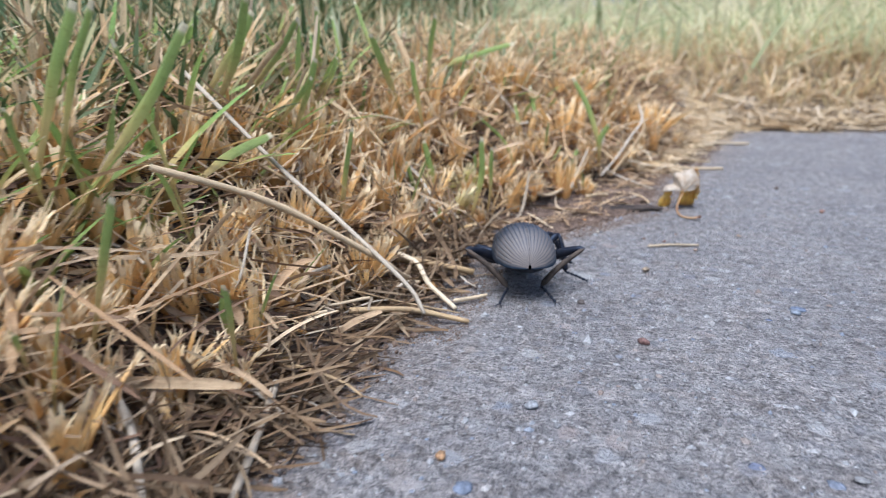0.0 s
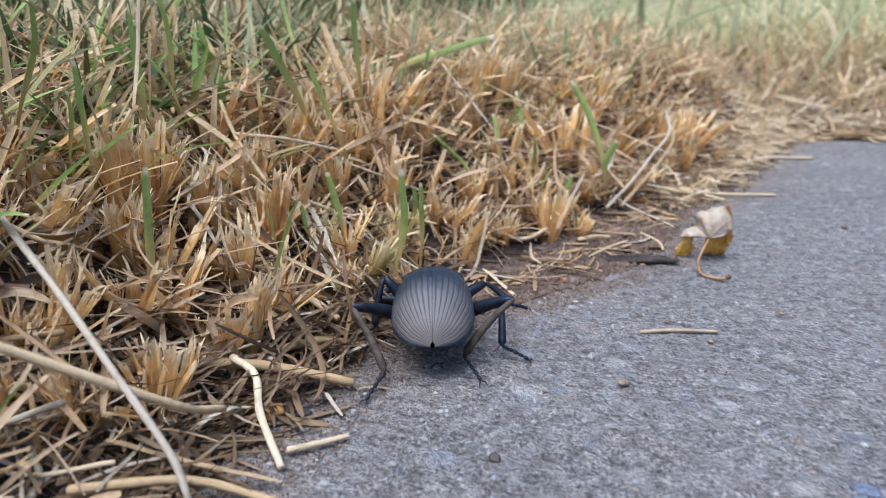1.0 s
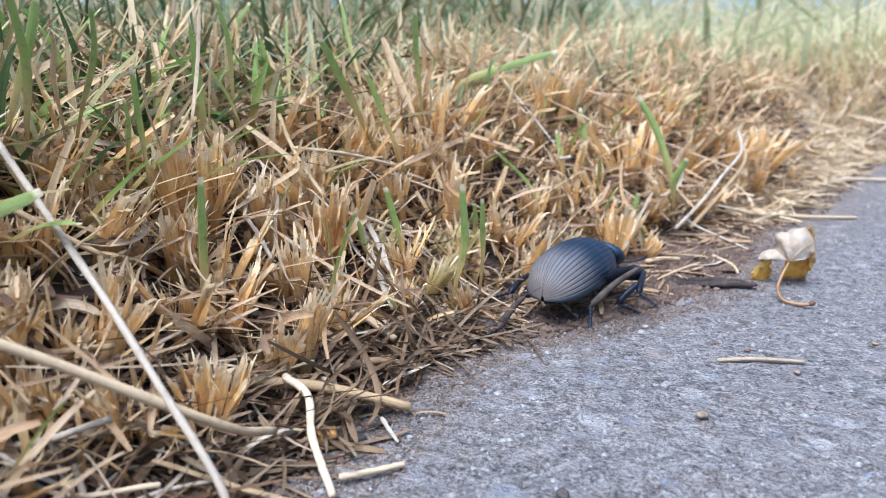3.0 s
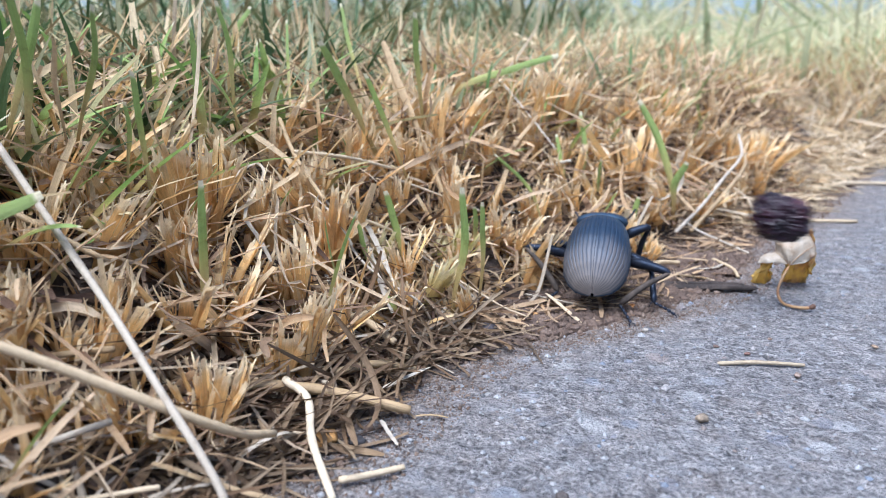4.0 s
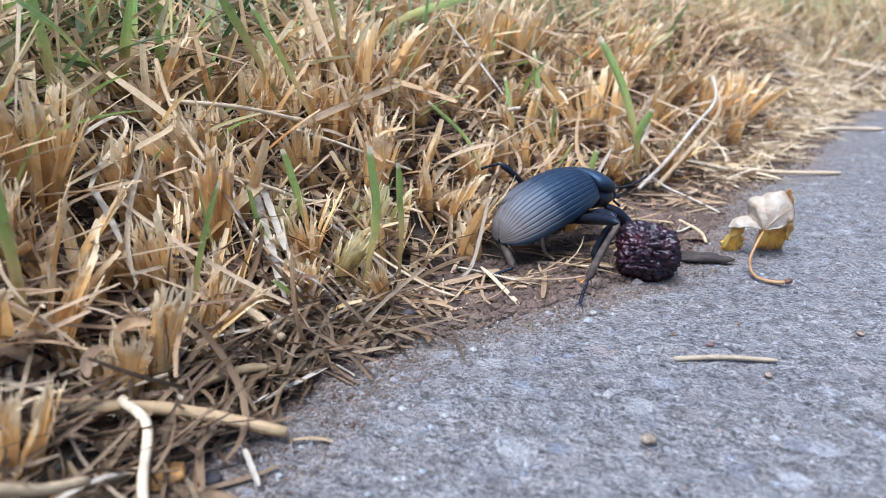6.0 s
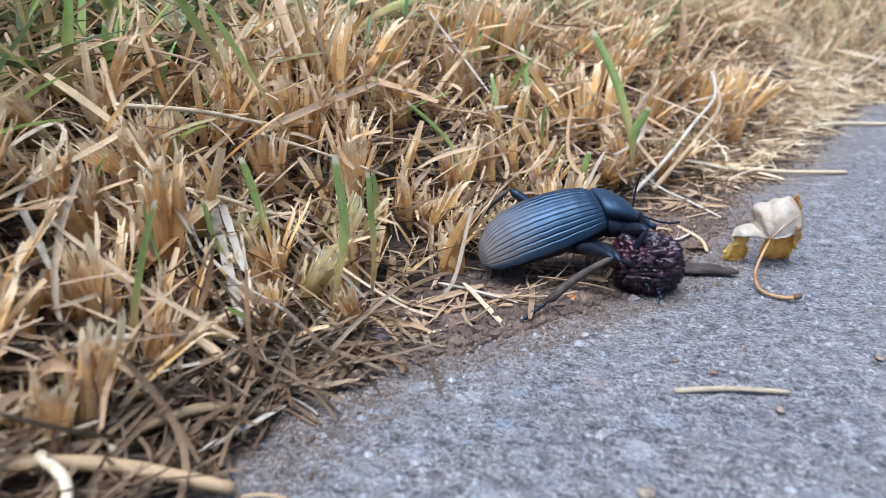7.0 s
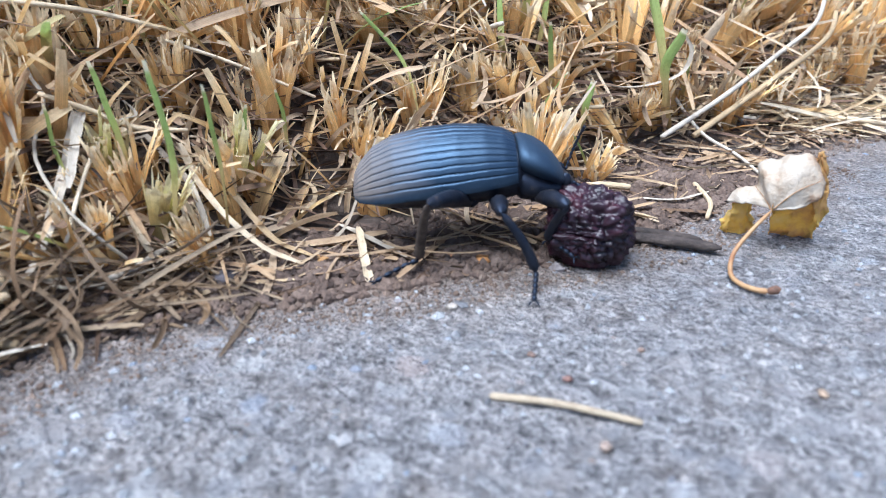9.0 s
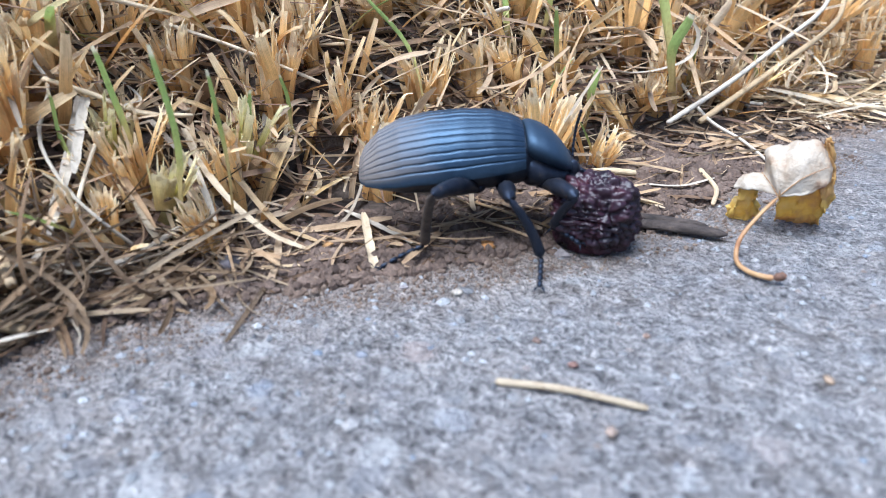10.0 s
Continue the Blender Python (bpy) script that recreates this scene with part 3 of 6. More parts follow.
def make_tuft(kind):
    """Some shoots from one root, each wrapped in cut, frayed sheaths."""
    height = [1.2, 1.4, 1.0, 1.3, 1.1, 1.5, 0.85, 1.25][kind]
    shoots = [4, 3, 4, 5, 3, 4, 5, 4][kind]
    root = new("grass_tuft")
    tagged(root, TUFT_LABELS[kind % 3], "grass tuft", "stubble tufts")
    for k in range(shoots):
        a = 2 * np.pi * (k + rng.uniform(-0.3, 0.3)) / shoots
        way = np.array([math.cos(a), math.sin(a), 0])
        foot = way * rng.uniform(0.06, 0.32) + [0, 0, -0.2]
        lean = way * rng.uniform(0.0, 0.26) + rng.normal(0, 0.12, 3) * [1, 1, 0]
        tall = height * rng.uniform(0.5, 1.1) + 0.2
        for j in range(rng.integers(2, 5)):
            turn = rng.uniform(0, 2 * np.pi)
            spread = rng.uniform(0.25, 0.7) if rng.random() < 0.22 else rng.uniform(0.0, 0.14)
            tip = lean + np.array([math.cos(turn), math.sin(turn), 0]) * spread
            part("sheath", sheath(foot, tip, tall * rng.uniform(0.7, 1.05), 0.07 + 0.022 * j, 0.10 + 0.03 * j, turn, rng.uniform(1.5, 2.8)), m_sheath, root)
    if kind in (1, 4):
        for k, tall in enumerate((1.2,)):
            o = flat_way(1)
            p = arcs(o * 0.08 + [0, 0, 0.1], o * 0.25 + [0, 0, 1], np.array([height * tall]), o, np.array([0.25]), 7)
            g = Batch().ribbons(p, 0.085 * np.array([[0.7, 1, 1, 1, 0.95, 0.85, 0.5]]), np.cross(o, [0, 0, 1.0]), 0.25)
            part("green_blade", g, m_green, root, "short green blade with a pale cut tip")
    return root


def scatter(count, x0, x1, y0, y1, low, high):
    """Random places whose depth inside the turf lies between low and high."""
    out = np.zeros((0, 2))
    while len(out) < count:
        p = np.stack([rng.uniform(x0, x1, count * 3), rng.uniform(y0, y1, count * 3)], -1)
        g = turf_depth(p[:, 0], p[:, 1])
        out = np.concatenate([out, p[(g > low) & (g < high)]])
    return out[:count]


# tufts whose places are known
KNOWN_TUFTS = [(-3.3, 10.1, 1.25), (-1.7, 17.3, 1.0), (0.75, 21.4, 1.35), (0.1, 21.9, 1.1), (-0.55, 20.2, 1.05), (2.5, 23.6, 0.95), (1.45, 22.7, 0.95),
               (-0.4, 19.6, 0.9), (-1.15, 18.75, 1.0), (-2.7, 14.6, 1.45), (-2.4, 16.4, 1.2), (0.1, 18.7, 0.8), (3.2, 24.3, 0.8), (-1.8, 13.2, 0.8), (-3.9, 12.3, 1.2), (-4.4, 8.6, 1.1), (-3.2, 7.6, 0.9)]
seeds = [make_tuft(k) for k in range(8)]
places = list(KNOWN_TUFTS)
for x, y in scatter(3600, -9, 9, 5, 34, 0.3, 4.6):
    if len(places) < 300 and ((x + 1.95) / 0.75) ** 2 + ((y - 11.0) / 1.5) ** 2 > 1 and all((x - a) ** 2 + (y - b) ** 2 > 0.9 ** 2 for a, b, _ in places):
        places.append((x, y, rng.uniform(0.75, 1.4) * (1 + 0.03 * min(5.0, float(turf_depth(np.array(x), np.array(y)))))))
for k, (x, y, size) in enumerate(places):
    z = float(land(np.array(x), np.array(y)))
    m = pose(x * CM, y * CM, (z - 0.02) * CM, rng.normal(0, 11), rng.normal(0, 11), rng.uniform(0, 360)) @ Matrix.Diagonal((size, size, size, 1))
    if k < 8:
        seeds[k].matrix_basis = m
    else:
        c = copy_thing(seeds[k % 8], pose(0, 0, 0))
        c.matrix_basis = m


def stubble(count, x0, x1, y0, y1, low, high, tall):
    """Upright dry stems and sheaths between the tufts."""
    b = Batch()
    p = scatter(count * 2, x0, x1, y0, y1, low, high)
    thick = bumps(p[:, 0], p[:, 1], 0.55, 31.0) + 0.6 * bumps(p[:, 0], p[:, 1], 1.5, 37.0) + rng.normal(0, 0.12, len(p))
    p = p[np.argsort(-thick)[:count]]
    z = land(p[:, 0], p[:, 1])
    start = np.column_stack([p, z - 0.1])
    out = flat_way(count)
    tall = tall * np.interp(turf_depth(p[:, 0], p[:, 1]), [0, 2, 4, 8, 14, 22], [0.6, 0.85, 1.2, 1.5, 1.7, 1.8])
    paths = arcs(start, out * rng.gamma(1.8, 0.42, (count, 1)) + [0, 0, 1], rng.uniform(0.45, 1.4, count) * tall, out + [0, 0, -0.3], rng.uniform(-0.2, 1.3, count), 6)
    wide = rng.gamma(3.0, 0.025, count)[:, None] * np.array([0.9, 1, 1, 0.97, 0.9, 0.62]) + 0.012
    return b.ribbons(paths, wide, np.cross(out, [0, 0, 1.0]) + rng.normal(0, 0.4, (count, 3)), 0.25)


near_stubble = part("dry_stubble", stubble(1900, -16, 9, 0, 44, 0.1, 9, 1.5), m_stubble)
tagged(near_stubble, "dry tan grass stubble standing in the soil", "grass", kind="stuff")


far_stubble = part("dry_stubble", stubble(11500, -40, 40, 0, 75, 3.5, 26, 1.5), m_dead)
tagged(far_stubble, "tan dead grass further into the lawn", "grass", kind="stuff")
end_stubble = part("dry_stubble", stubble(2600, 6, 70, 44, 66, 0.1, 16, 1.6), m_sun_painted)
tagged(end_stubble, "tan dead grass beyond the slab's end", "grass", kind="stuff")


def hollow(x, y):
    """True over the bare hollow between the first tufts."""
    return ((x + 1.95) / 0.75) ** 2 + ((y - 11.0) / 1.5) ** 2 < 1


def lying(count, places_xy, lift, length, width, n=6, tilt=0.25, curl=0.5, lie=None):
    """Loose straw lying about."""
    b = Batch()
    way = flat_way(count)
    if lie is not None:
        way = unit(way * 0.7 + np.array(lie))
    way[:, 2] = np.clip(rng.normal(0, tilt, count), -0.3, 0.3)
    lift, length, width = np.minimum(lift, 1.1), np.minimum(length, 2.8), np.minimum(width, 0.17)
    side = np.cross(way, [0, 0, 1.0]) + rng.normal(0, 0.5, (count, 3)) * [0.3, 0.3, 1]
    bend = flat_way(count)
    bend[:, 2] = rng.normal(0, 0.4, count)
    z = np.maximum(land(places_xy[:, 0], places_xy[:, 1]), 0.0)
    start = np.column_stack([places_xy, z + lift])
    paths = arcs(start, way, length, bend, rng.uniform(0, curl, count), n)
    mid = paths[:, n // 2]
    paths[:, :, :2] -= (mid - start)[:, None, :2]
    floor = np.maximum(land(paths[..., 0], paths[..., 1]), 0.0) + 0.035
    paths[..., 2] = np.maximum(paths[..., 2], floor)
    taper = np.interp(np.linspace(0, 1, n), [0, 0.15, 0.85, 1], [0.6, 1, 0.95, 0.45])
    keep = ~hollow(places_xy[:, 0], places_xy[:, 1]) | (rng.random(count) < 0.12)
    return b.ribbons(paths[keep], (width[:, None] * taper)[keep], side[keep], 0.2)


def band(count, low, high, y0, y1):
    """Places in a band along the soil's edge: low to high inside it."""
    y = rng.uniform(y0, y1, count)
    d = low + (high - low) * rng.beta(1.3, 1.6, count)
    return np.column_stack([np.interp(y, EDGE_Y, EDGE_X) - d, y])


def drooping(count, low, high):
    """Broad dead leaf blades that rise from the turf and bend over."""
    p = scatter(count, -16, 9, 2, 42, low, high)
    out = flat_way(count)
    start = np.column_stack([p, land(p[:, 0], p[:, 1]) - 0.05])
    paths = arcs(start, out * rng.uniform(0.3, 1.6, (count, 1)) + [0, 0, 1], rng.uniform(0.6, 1.9, count), out * 0.4 + [0, 0, -1.0] + rng.normal(0, 0.3, (count, 3)), rng.uniform(0.1, 1.5, count), 9)
    floor = np.maximum(land(paths[..., 0], paths[..., 1]), 0.0) + 0.03
    paths[:, 1:, 2] = np.maximum(paths[:, 1:, 2], floor[:, 1:])
    wide = rng.gamma(2.5, 0.026, count)[:, None] * np.array([0.8, 1, 1, 1, 1, 0.95, 0.9, 0.75, 0.4]) + 0.015
    return Batch().ribbons(paths, wide, np.cross(out, [0, 0, 1.0]) + rng.normal(0, 0.6, (count, 3)), 0.28)


leaves = part("dead_blades", drooping(1700, 0.0, 9.0), m_loose)
tagged(leaves, "broad dead grass blades bent over between the tufts", "dead grass", kind="stuff")
N = 4200
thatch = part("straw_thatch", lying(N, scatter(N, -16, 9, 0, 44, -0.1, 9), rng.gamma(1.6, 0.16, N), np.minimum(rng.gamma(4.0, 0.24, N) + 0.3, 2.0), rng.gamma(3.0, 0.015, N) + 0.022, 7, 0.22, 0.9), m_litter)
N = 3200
darkened = part("straw_thatch", lying(N, scatter(N, -16, 9, 0, 44, 0.0, 9), rng.gamma(1.5, 0.10, N), rng.gamma(4.0, 0.25, N) + 0.3, rng.gamma(3.0, 0.016, N) + 0.02, 6, 0.15, 0.6), m_gap_dark)
tagged(darkened, "brown straw under the stubble, coloured dark for gap shade", "straw litter", kind="stuff")
N = 1150
crossing = part("straw_thatch", lying(N, scatter(N, -16, 9, 0, 44, 0.3, 9), rng.gamma(2.2, 0.38, N), rng.gamma(5.0, 0.45, N) + 0.7, rng.gamma(3.0, 0.017, N) + 0.022, 8, 0.45, 1.3), m_loose)
tagged(crossing, "thin dry stems crossing between the tufts", "straw litter", kind="stuff")
tagged(thatch, "tangled layer of dry straw and dead leaves", "straw litter", kind="stuff")
N = 1300
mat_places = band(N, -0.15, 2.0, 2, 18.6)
edge_mat = part("straw_mat", lying(N, mat_places, rng.gamma(1.6, 0.07, N), rng.gamma(4.0, 0.3, N) + 0.5, rng.gamma(3.0, 0.011, N) + 0.018, 10, 0.14, 2.4, (0.5, 0.3, 0.0)), m_mat_shaded)
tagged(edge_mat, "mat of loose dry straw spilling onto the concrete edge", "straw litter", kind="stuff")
N = 900
p = band(N, 0.3, 3.2, 29, 46)
far_mat = part("straw_mat", lying(N, p, rng.gamma(1.6, 0.08, N), rng.gamma(4.0, 0.3, N) + 0.5, rng.gamma(3.0, 0.014, N) + 0.022, 9, 0.14, 1.6), m_sun_painted)
tagged(far_mat, "pale loose straw along the far edge of the slab, painted sunlit", "straw litter", kind="stuff")
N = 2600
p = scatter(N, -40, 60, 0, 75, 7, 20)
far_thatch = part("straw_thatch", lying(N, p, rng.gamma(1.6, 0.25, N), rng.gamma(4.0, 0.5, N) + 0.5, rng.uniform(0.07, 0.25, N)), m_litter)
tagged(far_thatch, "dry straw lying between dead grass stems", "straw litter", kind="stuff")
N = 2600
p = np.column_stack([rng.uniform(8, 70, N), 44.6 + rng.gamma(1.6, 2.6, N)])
end_thatch = part("straw_thatch", lying(N, p, rng.gamma(1.6, 0.2, N), rng.gamma(4.0, 0.45, N) + 0.5, rng.uniform(0.07, 0.25, N)), m_sun_painted)
tagged(end_thatch, "pale straw lying along the slab's far end, painted sunlit", "straw litter", kind="stuff")
N = 1200
p = band(N, -0.2, 2.2, 2, 42)
bits = part("straw_chaff", lying(N, p, rng.uniform(0.0, 0.06, N), rng.gamma(2.6, 0.13, N) + 0.1, rng.gamma(3.0, 0.014, N) + 0.015, 4, 0.05, 0.3), m_litter)
tagged(bits, "short bits of chaff along the concrete edge", "straw litter", kind="stuff")


N = 200
p = band(N, 0.2, 2.0, 18.5, 30)
strewn = part("straw_chaff", lying(N, p, rng.uniform(0.02, 0.16, N), rng.gamma(3.0, 0.22, N) + 0.25, rng.gamma(3.0, 0.014, N) + 0.018, 7, 0.08, 1.2), m_loose)
tagged(strewn, "pale bits of straw strewn over the bare soil", "straw litter", kind="stuff")


def lawn(count, x0, x1, y0, y1, low, high, l0, l1, w0, w1):
    b = Batch()
    p = scatter(count, x0, x1, y0, y1, low, high)
    z = land(p[:, 0], p[:, 1])
    out = flat_way(count)
    # heights fit the camera's view: lower along one sight line, where sky shows
    sight_line = np.abs(p[:, 0] - 3.3 - 0.075 * p[:, 1])
    dip = np.interp(p[:, 1], [45, 70, 140, 330], [0.75, 1.0, 1.25, 1.6]) * np.where(p[:, 1] > 55, np.interp(sight_line, [8, 18], [0.75, 1.0]), 1.0)
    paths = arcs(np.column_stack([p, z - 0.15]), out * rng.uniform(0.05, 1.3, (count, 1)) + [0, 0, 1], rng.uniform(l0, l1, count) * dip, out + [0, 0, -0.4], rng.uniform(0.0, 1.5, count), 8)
    wide = rng.uniform(w0, w1, count)[:, None] * np.array([0.8, 1, 1, 1, 0.95, 0.8, 0.55, 0.1])
    return b.ribbons(paths, wide, np.cross(out, [0, 0, 1.0]) + rng.normal(0, 0.2, (count, 3)), 0.2)


lawn_near = part("lawn_grass", lawn(330, -18, 8, 1, 44, 2.6, 12, 1.5, 3.0, 0.09, 0.17), m_green)
tagged(lawn_near, "sparse green grass blades among dry stubble", "grass", kind="stuff")
near_lawn = part("lawn_grass", lawn(230, -11, -4.0, 6.0, 23, 3.2, 11, 2.2, 4.2, 0.13, 0.23), m_green)
tagged(near_lawn, "tall fresh green grass blades over the dry strip", "grass", kind="stuff")
cool_lawn = part("lawn_grass", lawn(1100, -9, 14, 20, 52, 5.0, 18, 2.0, 4.6, 0.07, 0.17), m_lawn)
tagged(cool_lawn, "grey-green lawn grass mixed with straw, haze painted in", "grass", kind="stuff")
tagged(part("lawn_grass", lawn(520, -13, -4.6, 9, 25, 4.2, 12, 2.2, 4.4, 0.09, 0.18), m_lawn_side), "green grass thick behind the dry strip, painted dark for shade", "grass", kind="stuff")
left_lawn = part("lawn_grass", lawn(80, -7.5, -3.8, 5.5, 12.5, 1.8, 5.0, 1.6, 3.4, 0.09, 0.17), m_green)
tagged(left_lawn, "fresh green grass blades beside the frayed tufts", "grass", kind="stuff")
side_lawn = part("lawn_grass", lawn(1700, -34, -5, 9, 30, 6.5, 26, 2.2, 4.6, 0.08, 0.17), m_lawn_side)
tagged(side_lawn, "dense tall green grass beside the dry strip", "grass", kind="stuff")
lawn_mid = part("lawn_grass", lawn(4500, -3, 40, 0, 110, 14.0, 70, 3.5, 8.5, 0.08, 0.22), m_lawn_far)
tagged(part("lawn_grass", lawn(6500, -70, -3, 0, 110, 14.0, 70, 5.0, 11.5, 0.1, 0.24), m_lawn_side), "tall green grass at the back of the lawn, painted dark for shade", "grass", kind="stuff")
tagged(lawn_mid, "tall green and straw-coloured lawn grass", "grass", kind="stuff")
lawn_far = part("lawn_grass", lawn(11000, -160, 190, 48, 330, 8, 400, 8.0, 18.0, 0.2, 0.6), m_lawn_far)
tagged(lawn_far, "far lawn of green and yellow grass, painted pale as if sunlit", "grass", kind="stuff")


# ---------------------------------------------------------------- single blades and straws
def green_blade(points, width=0.16, mat=None, label="upright green grass blade with a pale cut tip"):
    path = spline(points, 12)[None]
    n = path.shape[1]
    along = np.linspace(0, 1, n)
    sway = flat_way(1)[0] * rng.uniform(0.03, 0.12)
    path = path + (np.sin(along * np.pi) - 0.6 * np.sin(along * 2 * np.pi))[None, :, None] * sway * (1 - along[None, :, None] ** 3)
    taper = np.interp(np.linspace(0, 1, n), [0, 0.3, 0.5, 0.88, 1], [0.5, 0.6, 1.0, 0.9, 0.55])
    way = path[0, -1] - path[0, 0]
    side = np.cross(way, [0.3, 1.0, 0.1])[None]
    ob = part("grass_sprout", Batch().ribbons(path, (width * taper)[None], side, 0.3), mat or m_green)
    return tagged(ob, label, "grass sprout", "single grass sprouts")


BLADES = [
    ([(-4.20, 15.59, 2.50), (-3.35, 14.46, 4.04), (-2.83, 13.76, 4.90)], 0.17), ([(-4.71, 15.67, 2.92), (-3.57, 14.40, 3.98), (-2.89, 13.65, 4.53)], 0.13),
    ([(-2.18, 20.80, 2.42), (-2.72, 20.00, 4.31), (-3.05, 19.50, 5.39)], 0.23), ([(-1.79, 21.17, 2.12), (-1.77, 19.64, 3.79), (-1.76, 18.66, 4.77)], 0.17),
    ([(-2.10, 23.00, 2.98), (-1.65, 21.41, 4.80), (-1.35, 20.35, 5.93)], 0.17), ([(-4.37, 18.87, 3.43), (-3.46, 16.78, 4.36), (-2.84, 15.37, 4.90)], 0.15),
    ([(-4.59, 18.86, 3.30), (-4.13, 17.89, 5.05), (-3.86, 17.30, 6.03)], 0.16), ([(-2.68, 21.16, 3.41), (-3.81, 22.83, 5.26), (-4.61, 24.00, 6.48)], 0.16),
    ([(-3.42, 18.81, 3.10), (-4.10, 20.14, 4.86), (-4.54, 21.00, 5.92)], 0.12), ([(-5.56, 14.64, 3.54), (-4.70, 13.85, 4.75), (-3.95, 13.1, 6.1)], 0.24),
    ([(-5.48, 15.41, 3.36), (-4.02, 14.26, 4.81), (-3.06, 13.50, 5.68)], 0.15), ([(-6.80, 21.28, 4.16), (-6.28, 21.76, 5.65), (-6.01, 22.00, 6.34)], 0.18),
    ([(-1.05, 18.75, 0.7), (-1.2, 18.7, 1.7), (-1.45, 18.66, 2.62)], 0.19), ([(-0.12, 18.5, 0.35), (0.05, 18.38, 1.5), (0.17, 18.25, 2.8)], 0.17),
    ([(0.3, 18.95, 0.6), (0.42, 18.9, 1.6), (0.40, 18.80, 2.45)], 0.12), ([(-1.2, 18.0, 0.7), (-1.5, 18.1, 1.4), (-1.85, 18.2, 2.13)], 0.14),
    ([(-2.9, 24.6, 2.5), (-2.0, 25.3, 4.2), (-0.6, 26.0, 4.78), (0.63, 26.45, 5.12)], 0.2), ([(3.85, 26.5, 0.5), (3.74, 26.2, 1.6), (3.3, 26.5, 2.9), (2.75, 26.8, 3.9)], 0.2),
    ([(3.78, 26.2, 0.9), (3.86, 26.1, 1.6), (4.08, 26.0, 2.35)], 0.2), ([(1.0, 22.6, 0.8), (0.6, 22.7, 2.0), (-0.3, 22.8, 2.85)], 0.1),
    ([(-0.2, 20.9, 0.8), (-0.3, 20.7, 1.5), (-0.22, 20.62, 2.0)], 0.12), ([(-2.9, 9.2, 0.4), (-3.0, 9.2, 0.9), (-3.08, 9.2, 1.6)], 0.16),
    ([(-5.14, 8.48, 2.14), (-5.15, 7.98, 3.67), (-5.16, 7.68, 4.43)], 0.16), ([(-5.95, 8.88, 2.66), (-4.98, 8.46, 4.57), (-4.29, 8.16, 5.76)], 0.24),
    ([(-5.47, 9.15, 2.33), (-4.01, 8.74, 4.23), (-2.92, 8.44, 5.48)], 0.2), ([(-3.86, 10.26, 1.51), (-4.32, 9.85, 3.78), (-4.66, 9.55, 5.27)], 0.13),
    ([(-4.09, 7.18, 1.03), (-3.42, 6.73, 2.66), (-2.99, 6.43, 3.57)], 0.16), ([(-2.46, 8.14, 0.40), (-2.26, 7.59, 1.69), (-2.16, 7.29, 2.24)], 0.13),
    ([(-5.80, 9.20, 2.59), (-4.88, 8.78, 4.55), (-4.22, 8.48, 5.78)], 0.16), ([(-5.99, 14.46, 3.39), (-4.85, 14.02, 4.93), (-4.08, 13.72, 5.81)], 0.22),
    ([(-4.29, 6.34, 1.12), (-3.85, 5.70, 2.04), (-3.65, 5.40, 2.32)], 0.16), ([(-3.87, 10.21, 1.49), (-4.05, 9.68, 2.84), (-4.15, 9.38, 3.44)], 0.14),
    ([(1.2, 25.9, 1.0), (1.4, 26.2, 2.4), (1.2, 26.8, 3.6)], 0.15), ([(2.7, 24.9, 0.5), (2.85, 24.8, 1.1), (2.95, 24.8, 1.6)], 0.15),
    ([(-4.7, 11.3, 2.6), (-4.1, 12.1, 3.1), (-3.45, 12.75, 3.5)], 0.2)]


def make_shoot(foot, tip):
    """A living shoot: pale yellow-green sheaths wrapped round one another, frayed at the cut."""
    root = new("grass_shoot")
    tagged(root, "pale yellow-green grass shoot with frayed cut sheaths", "grass shoot", "living grass shoots")
    foot, tip = np.array(foot), np.array(tip)
    tall = tip[2] - foot[2] + 0.15
    lean = (tip - foot) * [1, 1, 0] / tall
    for j in range(5):
        turn = rng.uniform(0, 2 * np.pi)
        way = lean + np.array([math.cos(turn), math.sin(turn), 0]) * rng.uniform(0.0, 0.16)
        part("sheath", sheath(foot - [0, 0, 0.15], way, tall * rng.uniform(0.75, 1.08), 0.05 + 0.014 * j, 0.07 + 0.024 * j, turn, rng.uniform(1.6, 2.8)), m_shoot, root)


for foot, tip in (((-0.75, 18.7, 0.2), (0.05, 18.55, 1.55)), ((-1.95, 18.95, 0.6), (-1.3, 18.75, 1.95)), ((-0.75, 20.2, 0.4), (0.0, 20.1, 1.85)), ((-1.2, 20.3, 0.5), (-0.55, 20.2, 1.5))):
    make_shoot(foot, tip)
for points, width in BLADES:
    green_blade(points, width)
for points, width in [([(-1.11, 21.17, 2.18), (-2.27, 22.18, 4.19), (-3.06, 22.87, 5.47)], 0.26), ([(-3.96, 16.01, 2.41), (-3.71, 16.25, 4.56), (-3.55, 16.40, 5.82)], 0.1),
                      ([(-5.55, 15.39, 3.48), (-4.14, 13.94, 4.61), (-3.22, 13.00, 5.26)], 0.14), ([(-0.6, 24.3, 1.8), (-0.3, 24.6, 2.6), (0.3, 25.2, 3.6)], 0.12),
                      ([(-4.65, 16.67, 3.03), (-3.78, 15.30, 4.12), (-3.27, 14.50, 4.68)], 0.09)]:
    green_blade(points, width, m_straw, "tall dry tan grass blade")


